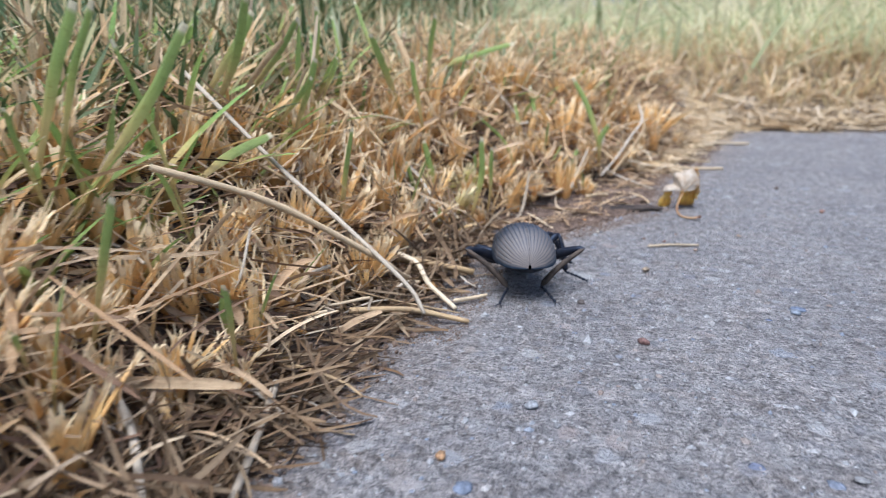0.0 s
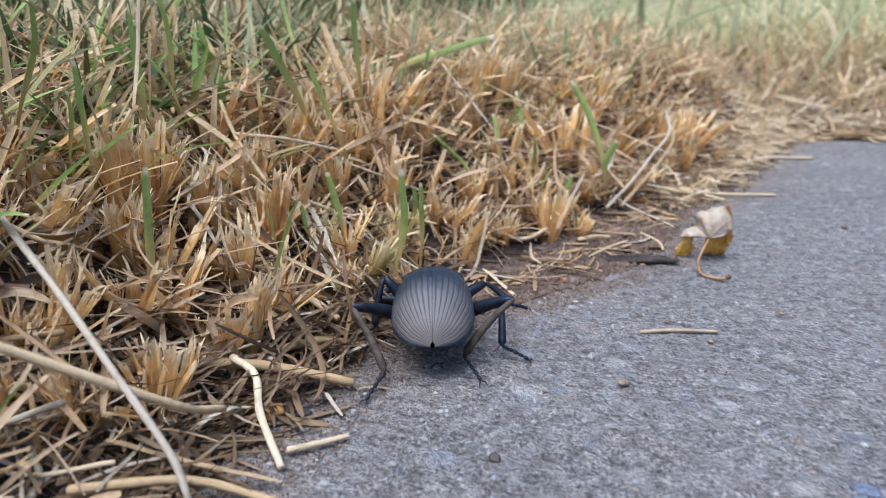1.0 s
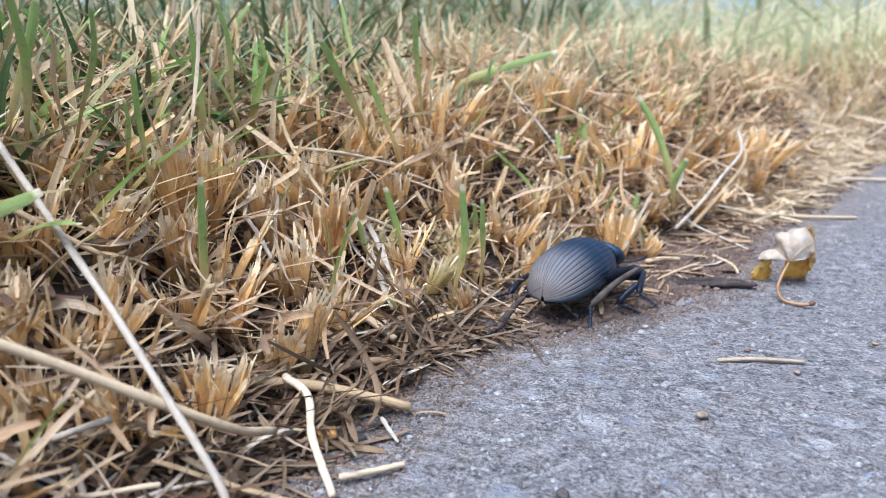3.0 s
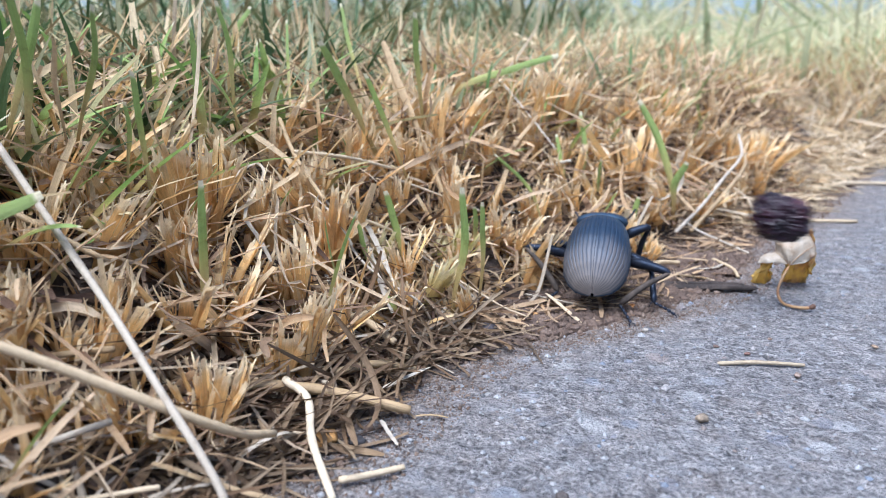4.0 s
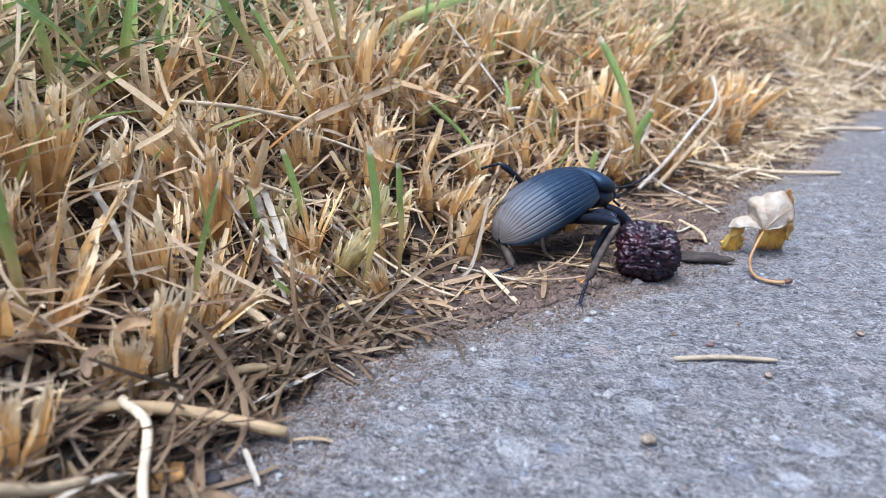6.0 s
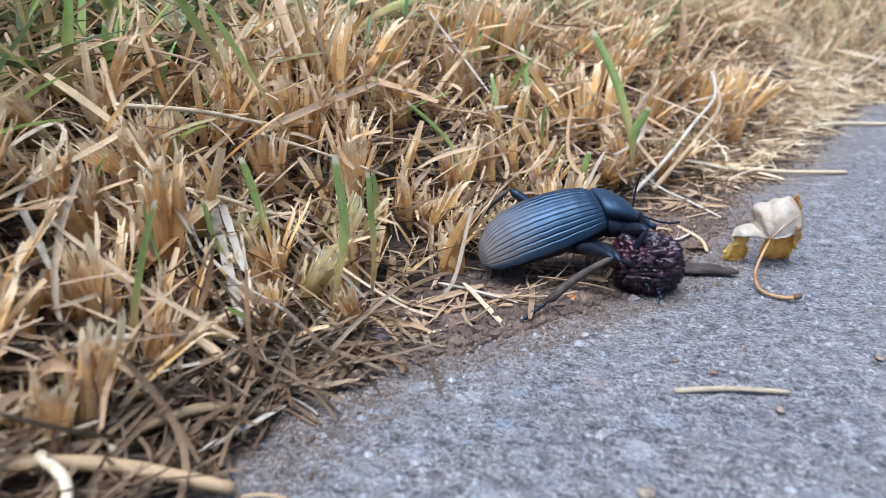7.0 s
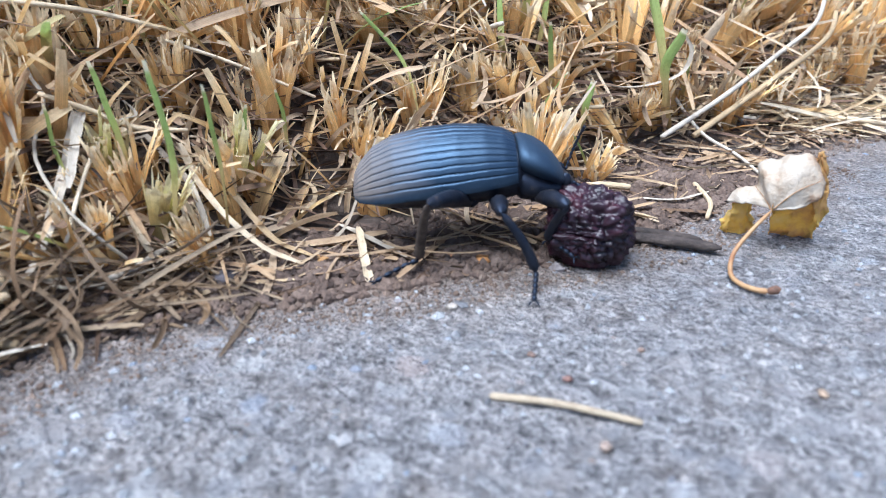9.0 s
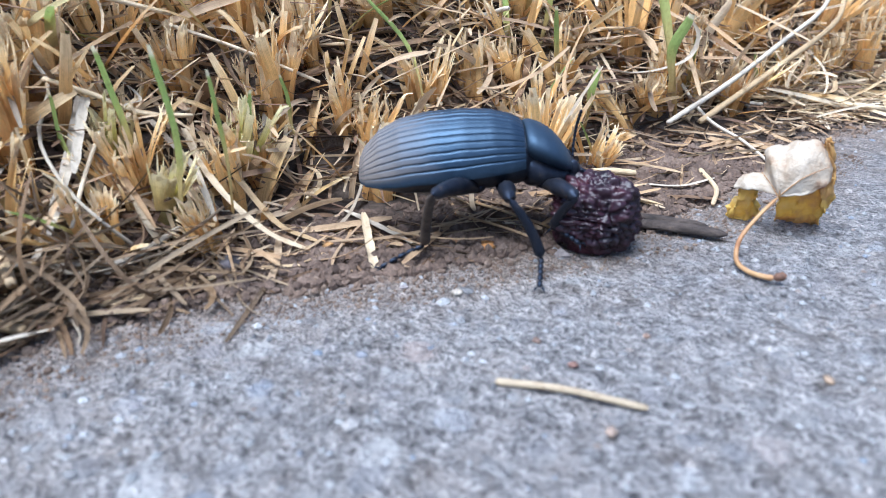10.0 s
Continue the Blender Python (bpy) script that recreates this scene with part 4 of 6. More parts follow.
def straw(points, width, mat, label, flat=False, name="straw"):
    path = spline(points, 20)[None]
    n = path.shape[1]
    along = np.linspace(0, 1, n)
    if flat:
        taper = np.interp(along, [0, 0.08, 0.85, 1], [0.7, 1, 0.9, 0.4]) * (1 + 0.08 * np.sin(along * 23 + width * 50))
        way = path[0, -1] - path[0, 0]
        side = np.cross(way, [0.1, 0.2, 1.0])[None]
        b = Batch().ribbons(path, (width * taper)[None], side, 0.22)
    else:
        taper = np.interp(along, [0, 0.02, 0.97, 1], [0.9, 1, 0.85, 0.8]) * (1 + 0.05 * np.sin(along * 31))
        # cut square at both ends
        ends = [path[:, :1] - 0.012 * unit(path[:, 1:2] - path[:, :1]), path, path[:, -1:] + 0.012 * unit(path[:, -1:] - path[:, -2:-1])]
        path, taper = np.concatenate(ends, 1), np.concatenate([taper[:1], taper, taper[-1:]])
        b = Batch().tubes(path, (width / 2 * taper)[None], 9)
    return tagged(part(name, b, mat), label, "straw", "loose straws")


PALE, TAN = "smooth bleached grass stem lying over the stubble", "dry tan straw lying on the litter"
straw([(-5.76, 13.90, 4.65), (-3.55, 13.05, 2.88), (-2.5, 12.55, 2.2), (-1.31, 11.92, 1.43), (-0.54, 11.55, 0.85), (-0.25, 11.35, 0.45)], 0.1, m_pale, PALE)
straw([(-4.1, 9.3, 3.4), (-2.8, 10.7, 2.6), (-1.32, 11.98, 1.33), (-0.95, 12.6, 0.8), (-0.85, 13.2, 0.5)], 0.125, m_straw, "tan grass stem crossing a bleached one")
straw([(-1.9, 13.9, 0.75), (-0.9, 14.6, 0.45), (0.31, 14.92, 0.14)], 0.17, m_straw, "thick dry straw with a cut end on the concrete")
straw([(-1.3, 14.3, 0.7), (-0.85, 14.1, 0.55), (-0.5, 13.5, 0.3), (0.16, 12.68, 0.08)], 0.12, m_straw, "dry bent straw hanging onto the concrete")
straw([(-1.95, 8.3, 0.45), (-1.8, 7.2, 0.25), (-1.62, 5.7, 0.1), (-1.55, 4.6, 0.1)], 0.122, m_pale, "thick pale straw on the concrete edge")
straw([(-3.9, 7.1, 1.1), (-3.1, 6.4, 0.7), (-2.3, 5.2, 0.25)], 0.122, m_pale, PALE)
straw([(4.59, 17.99, 0.05), (5.2, 18.15, 0.07), (5.92, 18.26, 0.05)], 0.075, m_dull, "short straw lying on bare concrete")
straw([(-0.75, 16.35, 0.2), (-0.01, 17.0, 0.1), (0.46, 17.7, 0.08), (0.78, 18.4, 0.09), (1.4, 19.0, 0.09)], 0.15, m_straw, "flat curved straw along the concrete edge", True)
straw([(-0.75, 19.5, 1.4), (-0.1, 19.55, 0.7), (0.55, 19.5, 0.25), (1.25, 19.55, 0.12)], 0.15, m_straw, "flat straw leaning out of the stubble", True)
straw([(0.87, 20.47, 0.2), (1.5, 20.25, 0.2), (2.29, 20.05, 0.15)], 0.144, m_pale, "pale flat chip of straw on soil", True)
straw([(2.17, 19.4, 0.05), (1.75, 19.85, 0.2), (1.35, 20.3, 0.32)], 0.12, m_straw, TAN, True)
straw([(1.05, 20.1, 0.1), (1.25, 20.3, 0.45), (1.42, 20.75, 1.45)], 0.0936, m_pale, "pale straw standing against the stubble", True)
straw([(2.75, 23.3, 0.5), (3.0, 23.6, 1.1), (3.32, 24.0, 1.78)], 0.122, m_pale, "pale dry blade leaning out of the stubble", True)
straw([(3.25, 23.45, 0.2), (3.6, 23.65, 0.24), (4.0, 23.86, 0.2)], 0.12, m_straw, TAN)
straw([(2.2, 21.75, 0.12), (2.9, 21.5, 0.17), (3.7, 21.42, 0.1)], 0.12, m_straw, TAN, True)
straw([(2.6, 21.2, 0.1), (3.0, 21.25, 0.12), (3.45, 21.4, 0.1)], 0.1, m_straw, TAN, True)
straw([(3.35, 24.2, 1.7), (3.45, 25.0, 1.5), (3.6, 26.2, 1.35), (3.9, 26.9, 1.45), (4.02, 27.0, 1.85), (3.85, 27.0, 2.15)], 0.0936, m_pale, "curled pale ribbon of dead grass", True)
straw([(3.9, 25.9, 0.5), (4.6, 27.4, 1.0), (5.2, 28.9, 1.55), (5.71, 29.88, 2.07), (5.7, 31.2, 2.6)], 0.101, m_pale, "long pale straw leaning over the stubble")
straw([(4.3, 26.6, 0.4), (5.2, 28.6, 1.1), (5.9, 30.6, 1.7), (5.89, 32.1, 2.2)], 0.12, m_straw, "long tan straw leaning over the stubble")
straw([(3.6, 27.6, 0.9), (4.4, 26.7, 0.45), (5.1, 26.4, 0.2), (5.7, 25.6, 0.1)], 0.0648, m_pale, "thin pale straw reaching the concrete")
straw([(0.05, 14.45, 0.18), (0.25, 14.25, 0.1), (0.45, 14.03, 0.08)], 0.072, m_pale, "short pale chip of straw", True)
straw([(0.1, 13.0, 0.12), (0.4, 13.25, 0.1), (0.72, 13.55, 0.08)], 0.09, m_straw, TAN)
straw([(0.4, 14.9, 0.06), (0.62, 14.97, 0.07), (0.85, 15.0, 0.05)], 0.07, m_straw, "short chip of straw on concrete", True)
straw([(-0.3, 15.3, 0.2), (0.0, 15.9, 0.22), (0.1, 16.5, 0.12)], 0.0864, m_pale, TAN, True)
straw([(-1.0, 15.2, 0.45), (-0.6, 15.9, 0.35), (-0.1, 16.3, 0.15)], 0.14, m_straw, TAN)
straw([(-1.75, 16.6, 0.9), (-1.1, 16.7, 0.75), (-0.5, 16.5, 0.5)], 0.15, m_straw, "thick dry straw lying on stubble")
straw([(-0.2, 16.8, 0.06), (0.1, 16.72, 0.08), (0.35, 16.62, 0.05), (0.5, 16.5, 0.06)], 0.036, m_pale, "thin white curl of dead grass")
straw([(4.8, 24.7, 0.12), (5.2, 24.0, 0.1), (5.3, 23.4, 0.06)], 0.08, m_straw, TAN)
straw([(4.2, 23.6, 0.12), (4.75, 23.8, 0.12), (5.1, 24.4, 0.12)], 0.0864, m_pale, TAN, True)
straw([(3.4, 22.7, 0.15), (4.0, 22.9, 0.14), (4.7, 22.95, 0.1)], 0.13, m_straw, TAN, True)
straw([(-1.6, 11.2, 0.5), (-0.6, 11.9, 0.3), (0.5, 12.0, 0.08)], 0.12, m_straw, TAN)
straw([(-1.8, 12.1, 0.55), (-0.7, 12.2, 0.3), (0.3, 12.35, 0.1)], 0.12, m_straw, TAN, True)
straw([(-1.9, 9.0, 0.4), (-1.2, 8.95, 0.2), (-0.8, 8.75, 0.08)], 0.1, m_straw, "thin dry straw on concrete", True)
straw([(-2.5, 7.9, 0.4), (-1.7, 8.2, 0.3), (-1.0, 8.1, 0.06)], 0.0576, m_pale, "thin dry straw on concrete", True)
straw([(-4.4, 11.0, 1.2), (-3.5, 9.6, 1.1), (-3.0, 9.6, 1.5), (-3.05, 10.4, 2.2)], 0.0576, m_pale, "thin curled dead grass stem")
straw([(6.6, 29.5, 0.3), (7.6, 30.0, 0.15), (9.2, 30.6, 0.06)], 0.12, m_straw, "long straw reaching over the concrete")
straw([(9.2, 36.0, 0.3), (10.3, 37.6, 0.2), (12.2, 38.6, 0.06)], 0.15, m_straw, "long straw reaching over the concrete")
straw([(14.0, 44.8, 0.2), (16.5, 44.7, 0.25), (18.6, 45.0, 0.2)], 0.4, m_straw, "bundle of pale straw at the slab's end", True)


# pale curled strips that arch over the litter
for k in range(60):
    y = rng.uniform(6, 22)
    x = float(np.interp(y, TURF_Y, TURF_X)) + rng.uniform(-2.2, 0.5)
    a, size = rng.uniform(0, 2 * np.pi), rng.uniform(0.6, 1.5)
    way = np.array([math.cos(a), math.sin(a), 0.0])
    cross = np.array([-way[1], way[0], 0.0])
    floor = lambda q: max(float(land(np.array(q[0]), np.array(q[1]))), 0.0)
    pts = []
    for s, rise, off in ((-0.5, 0.04, 0.0), (-0.2, 0.3, 0.14), (0.15, 0.42, 0.1), (0.5, 0.05 + 0.4 * (k % 2), -0.15)):
        q = np.array([x, y, 0.0]) + way * s * size + cross * off * size * (1 if k % 3 else -1)
        pts.append(q + [0, 0, floor(q) + rise * size * rng.uniform(0.4, 1.0)])
    straw(pts, rng.uniform(0.045, 0.1), (m_pale, m_straw)[k % 2], "pale curled strip of dead grass blade", True)


straw([(-1.18, 19.61, 1.37), (-0.57, 19.32, 0.98), (0.18, 19.09, 0.64), (0.80, 19.10, 0.32), (1.25, 19.37, 0.08)], 0.13, m_straw, "broad tan strip of dead grass leaning on the litter", True)
straw([(-1.38, 19.25, 1.55), (-0.99, 19.22, 1.28), (-0.49, 19.13, 1.00), (0.36, 18.62, 0.62)], 0.11, m_pale, "white curled strip of dead grass blade", True)
straw([(-3.33, 19.06, 3.08), (-2.68, 18.60, 2.45), (-2.31, 18.52, 2.09), (-1.80, 17.93, 1.62), (-1.15, 17.70, 1.18), (-0.49, 17.63, 0.87), (-0.32, 18.02, 0.30)], 0.055, m_pale, "long thin pale stem over the litter")
BENT, STRIP, STEM = "broad dead grass blade bent over the stubble", "pale strip of dead grass over the stubble", "thin dry stem caught in the stubble"
for points, width, mat, label in [
        ([(-2.05, 18.77, 1.91), (-1.51, 18.10, 1.36), (-0.80, 17.19, 0.75)], 0.15, m_pale, STRIP), ([(-0.98, 18.45, 0.92), (-0.47, 18.22, 0.63), (-0.20, 18.21, 0.30)], 0.11, m_straw, STRIP),
        ([(-1.52, 18.61, 1.58), (-1.12, 17.99, 1.19), (-0.66, 17.40, 0.80)], 0.06, m_straw, STEM), ([(-2.19, 18.39, 2.21), (-1.70, 18.76, 1.96), (-1.28, 19.07, 1.70), (-0.90, 19.58, 1.59)], 0.075, m_straw, STEM),
        ([(-2.00, 20.36, 2.63), (-1.32, 20.96, 2.25), (-0.27, 21.53, 1.72)], 0.06, m_straw, STEM),
        ([(-2.91, 16.15, 2.49), (-3.11, 16.64, 2.71), (-3.31, 17.53, 3.04), (-3.50, 17.63, 3.24), (-3.55, 17.17, 3.16), (-3.48, 16.66, 3.00)], 0.06, m_straw, "curled dry stem caught in the stubble"),
        ([(-4.05, 18.22, 3.81), (-3.22, 18.26, 3.23), (-2.98, 18.22, 3.02), (-3.03, 17.29, 2.81), (-3.05, 15.93, 2.60)], 0.11, m_straw, BENT), ([(-3.17, 18.47, 3.36), (-2.50, 19.48, 3.13), (-1.82, 20.26, 2.81)], 0.08, m_straw, STEM),
        ([(-3.73, 13.46, 2.65), (-3.49, 13.88, 2.53), (-3.45, 14.38, 2.56), (-3.67, 14.76, 2.81)], 0.11, m_pale, BENT), ([(-3.02, 16.33, 2.48), (-2.66, 16.1, 2.25), (-2.30, 15.86, 1.92)], 0.1, m_pale, STRIP),
        ([(-2.70, 18.09, 2.62), (-2.2, 17.9, 2.3), (-1.71, 17.69, 1.79)], 0.09, m_pale, STRIP), ([(-3.81, 19.13, 3.93), (-3.32, 18.61, 3.44), (-2.87, 18.26, 3.01), (-2.38, 18.01, 2.54)], 0.09, m_straw, STEM),
        ([(-0.96, 22.43, 2.86), (-0.11, 23.46, 2.69), (0.38, 23.81, 2.44), (0.77, 23.56, 2.07)], 0.09, m_straw, BENT), ([(-1.86, 18.71, 1.93), (-1.5, 18.3, 1.65), (-1.09, 17.84, 1.26)], 0.13, m_pale, STRIP),
        ([(-1.21, 27.04, 4.56), (-0.14, 25.72, 3.69), (0.81, 25.05, 2.73)], 0.1, m_pale, STRIP), ([(-4.23, 10.84, 2.41), (-3.81, 9.98, 1.94), (-3.63, 8.98, 1.69), (-3.69, 8.05, 1.57), (-3.95, 7.25, 1.66)], 0.08, m_straw, "curved dry stem over the stubble"),
        ([(-5.88, 13.67, 3.91), (-5.21, 13.22, 3.50), (-4.37, 13.44, 2.96), (-3.56, 13.81, 2.37)], 0.1, m_straw, STEM)]:
    straw(points, width, mat, label, label != STEM)


# loose straws scattered along the edge of the turf
LOOSE = ["dry tan straw lying on the litter", "short brittle piece of straw on soil", "pale strip of dead grass blade", "thin curled dead grass stem"]
for k in range(195):
    y = rng.uniform(5.5, 31)
    d = rng.gamma(2.0, 0.75) - 0.15
    x = float(np.interp(y, TURF_Y, TURF_X)) - d
    a, size = rng.uniform(0, 2 * np.pi), min(rng.gamma(4.0, 0.3) + 0.3, 2.2)
    way = np.array([math.cos(a), math.sin(a), 0.0])
    lift = max(float(land(np.array(x), np.array(y))), 0.0) + 0.06 + rng.gamma(1.5, 0.08) * min(1.0, max(d, 0.1))
    bend = np.cross(way, [0, 0, 1.0]) * rng.normal(0, 0.26) * size
    mid = np.array([x, y, lift])
    pts = [mid - way * size / 2 + [0, 0, rng.uniform(-0.02, 0.12)], mid + bend, mid + way * size / 2 + [0, 0, rng.uniform(-0.02, 0.2)]]
    pts = [np.array([q[0], q[1], max(q[2], max(float(land(np.array(q[0]), np.array(q[1]))), 0.0) + 0.05)]) for q in pts]
    straw(pts, rng.uniform(0.045, 0.11), (m_straw, m_straw, m_pale)[k % 3], LOOSE[k % 4], k % 4 != 0)


# ---------------------------------------------------------------- soil crumbs, stones and chips
def lumps(places3, sizes, name, mat, detail=1):
    """Small rough lumps joined into one mesh."""
    bm = bmesh.new()
    bmesh.ops.create_icosphere(bm, subdivisions=detail, radius=1.0)
    v0 = np.array([v.co[:] for v in bm.verts])
    f0 = np.array([[v.index for v in f.verts] for f in bm.faces])
    bm.free()
    n = len(places3)
    jitter = 1 + rng.normal(0, 0.16, (n, len(v0), 1))
    shape = v0[None] * jitter * rng.uniform(0.6, 1.15, (n, 1, 3)) * sizes[:, None, None]
    v = (shape + places3[:, None]).reshape(-1, 3)
    f = (f0[None] + (np.arange(n) * len(v0))[:, None, None]).reshape(-1, 3)
    me = bpy.data.meshes.new(name)
    me.from_pydata((v * CM).tolist(), [], f.tolist())
    return part(name, me, mat)


N = 6000
p = band(N, -0.5, 2.3, 3, 40)
crumbs = lumps(np.column_stack([p, np.maximum(land(p[:, 0], p[:, 1]), 0.0) + 0.01]), np.minimum(rng.gamma(1.6, 0.019, N) + 0.009, 0.075), "soil_crumbs", m_crumb)
tagged(crumbs, "loose brown soil crumbs along the concrete edge", "soil", kind="stuff")
N = 7000
p = band(N, -0.25, 2.4, 17.0, 26)
heap = lumps(np.column_stack([p, np.maximum(land(p[:, 0], p[:, 1]), 0.0) + 0.015]), np.minimum(rng.gamma(2.0, 0.024, N) + 0.015, 0.1), "soil_crumbs", m_clod)
tagged(heap, "reddish-brown soil clods and crumbs under the straw", "soil", kind="stuff")
N = 7500
p = band(N, -1.3, 0.6, 11, 27)
dust = lumps(np.column_stack([p, np.maximum(land(p[:, 0], p[:, 1]), 0.0) + 0.004]), rng.gamma(1.6, 0.0055, N) + 0.006, "soil_dust", m_crumb)
tagged(dust, "fine brown soil dust strewn over the concrete edge", "soil", kind="stuff")
N = 6500
p = np.column_stack([rng.uniform(-2.5, 12, N), 1.5 + 32 * rng.beta(1.2, 1.7, N)])
p = p[soil_depth(p[:, 0], p[:, 1]) < -0.05]
size = rng.gamma(2.0, 0.011, len(p)) + 0.012
grit = lumps(np.column_stack([p, slab_height(p[:, 0], p[:, 1]) - size * 0.25]), size, "grit", m_grain)
tagged(grit, "sand grains and grit scattered on concrete", "grit", kind="stuff")


def chip(x, y, size, colour, label, category, name):
    bm = bmesh.new()
    bmesh.ops.create_icosphere(bm, subdivisions=2, radius=1.0)
    r = random.Random(int(x * 100 + y * 7))
    thin = 0.3 if "flake" in name else 0.25 if "bedded" in name else 0.6
    stretch = Vector((r.uniform(0.8, 1.3), r.uniform(0.7, 1.1), r.uniform(0.8, 1.1) * thin))
    for v in bm.verts:
        k = 1 + 0.45 * noise.noise(v.co * 1.6 + Vector((x, y, 0))) + 0.2 * noise.noise(v.co * 4.0 + Vector((y, x, 0)))
        v.co = Vector((v.co.x * stretch.x, v.co.y * stretch.y, v.co.z * stretch.z)) * k * size * CM
    low = min(v.co.z for v in bm.verts)
    me = bpy.data.meshes.new(name)
    bm.to_mesh(me)
    bm.free()
    me.polygons.foreach_set("use_smooth", np.full(len(me.polygons), True))
    dark = tuple(c * 0.5 for c in colour)
    mat = earthy(name + "_surface", [(0.35, dark), (0.6, colour)], 500.0, 0.0003, 0.8)
    ob = part(name, me, mat)
    base = max(float(land(np.array(x), np.array(y))), 0.0)
    ob.matrix_basis = pose(x * CM, y * CM, base * CM - low * (0.1 if "bedded" in name else 0.85), 0, 0, r.uniform(0, 360))
    return tagged(ob, label, category, "small chips")


chip(4.28, 15.87, 0.09, (0.30, 0.23, 0.16), "small tan pebble on the concrete", "pebble", "pebble")
chip(2.68, 13.48, 0.09, (0.10, 0.08, 0.07), "tiny dark pebble on the concrete", "pebble", "pebble")
chip(3.7, 11.52, 0.1, (0.22, 0.12, 0.10), "tiny reddish-brown pebble on the concrete", "pebble", "pebble")
chip(0.62, 7.32, 0.09, (0.34, 0.20, 0.10), "tiny brown pebble on the concrete", "pebble", "pebble")
chip(10.49, 22.79, 0.1, (0.30, 0.17, 0.13), "tiny reddish-brown pebble on the concrete", "pebble", "pebble")
chip(10.2, 26.6, 0.1, (0.16, 0.12, 0.10), "tiny dark pebble on the concrete", "pebble", "pebble")
chip(5.76, 17.82, 0.07, (0.30, 0.22, 0.17), "small tan pebble on the concrete", "pebble", "pebble")
chip(3.38, 19.35, 0.07, (0.44, 0.38, 0.31), "pale grit stone on the concrete", "pebble", "pebble")
chip(4.6, 18.86, 0.05, (0.2, 0.13, 0.1), "tiny dark pebble on the concrete", "pebble", "pebble")
chip(5.09, 18.62, 0.05, (0.24, 0.13, 0.1), "tiny reddish-brown pebble on the concrete", "pebble", "pebble")
chip(5.54, 19.48, 0.045, (0.30, 0.2, 0.15), "tiny reddish-brown pebble on the concrete", "pebble", "pebble")
chip(7.22, 19.51, 0.06, (0.34, 0.24, 0.16), "tiny brown pebble on the concrete", "pebble", "pebble")
chip(3.06, 20.65, 0.13, (0.52, 0.24, 0.07), "rusty orange flake of dead leaf on soil", "leaf flake", "leaf_flake")
chip(2.64, 20.49, 0.11, (0.45, 0.24, 0.11), "brown crumb of dead leaf on soil", "leaf flake", "leaf_flake")
chip(1.19, 19.62, 0.13, (0.58, 0.32, 0.12), "orange-brown flake of dead leaf on soil", "leaf flake", "leaf_flake")
chip(-0.39, 15.88, 0.12, (0.06, 0.05, 0.05), "black crumb of soil by the straw", "soil crumb", "soil_crumb")
chip(-0.14, 14.07, 0.1, (0.05, 0.045, 0.045), "black crumb of soil by the straw", "soil crumb", "soil_crumb")
chip(-0.14, 16.53, 0.1, (0.55, 0.32, 0.20), "tan crumb at the concrete edge", "soil crumb", "soil_crumb")
chip(-0.62, 13.94, 0.22, (0.55, 0.28, 0.08), "orange-brown flake of dead leaf on litter", "leaf flake", "leaf_flake")
chip(0.62, 18.55, 0.13, (0.10, 0.085, 0.09), "dark round crumb of soil at the edge", "soil crumb", "soil_crumb")
chip(6.86, 13.4, 0.1, (0.20, 0.225, 0.26), "smooth blue-grey stone set in the concrete", "pebble", "pebble")
for x, y, size, tint in ((7.0, 13.72, 0.16, (0.150, 0.180, 0.250)), (6.25, 13.02, 0.07, (0.110, 0.130, 0.200)), (5.5, 7.36, 0.12, (0.170, 0.190, 0.240)), (4.64, 7.64, 0.09, (0.150, 0.165, 0.230)), (0.98, 6.7, 0.14, (0.150, 0.175, 0.230))):
    chip(x, y, size, tint, "smooth blue-grey stone bedded in the concrete", "pebble", "bedded_stone")
for x, y, size in ((3.4, 9.77, 0.09), (2.08, 8.51, 0.07), (5.85, 7.52, 0.09), (4.31, 13.98, 0.05)):
    chip(x, y, size, (0.27, 0.265, 0.26), "pale stone bedded in the concrete", "pebble", "bedded_stone")
chip(1.75, 8.85, 0.1, (0.27, 0.275, 0.285), "pale stone set in the concrete", "pebble", "pebble")


# ---------------------------------------------------------------- twig, leaf, berry
def make_twig():
    root = new("twig")
    tagged(root, "weathered grey-brown splinter of bark on concrete", "twig")
    for name, y0, x0, x1, w, h in (("bark", 0.0, -1.2, 1.2, 0.115, 0.065), ("splinter", 0.085, -0.9, 0.95, 0.06, 0.085)):
        rows, cols = 60, 14
        xs = np.linspace(x0, x1, rows)
        a = np.linspace(0, 2 * np.pi, cols, endpoint=False)
        taper = np.interp(np.linspace(0, 1, rows), [0, 0.03, 0.9, 0.97, 1], [0.5, 0.9, 1.0, 0.7, 0.2])
        grid = np.zeros((1, rows, cols, 3))
        for i, x in enumerate(xs):
            for j, ang in enumerate(a):
                k = taper[i] * (1 + 0.28 * noise.noise((x * 0.8, math.cos(ang) * 2.2 + y0 * 9, math.sin(ang) * 2.2)) + 0.12 * noise.noise((x * 4.0, ang * 2, 3)))
                grid[0, i, j] = (x, y0 + w * math.cos(ang) * k, h + h * math.sin(ang) * k * 0.95 + 0.02 * math.sin(x * 2))
        part(name, Batch().grid(grid, (a / 6.3)[None, None, :], np.linspace(0, 1, rows)[None, :, None], True), m_twig, root)
    return root


twig = make_twig()


m_stem_end = earthy("stem_end", [(0.3, (0.06, 0.03, 0.018)), (0.6, (0.18, 0.085, 0.045))], 400.0, 0.0003, 0.7)


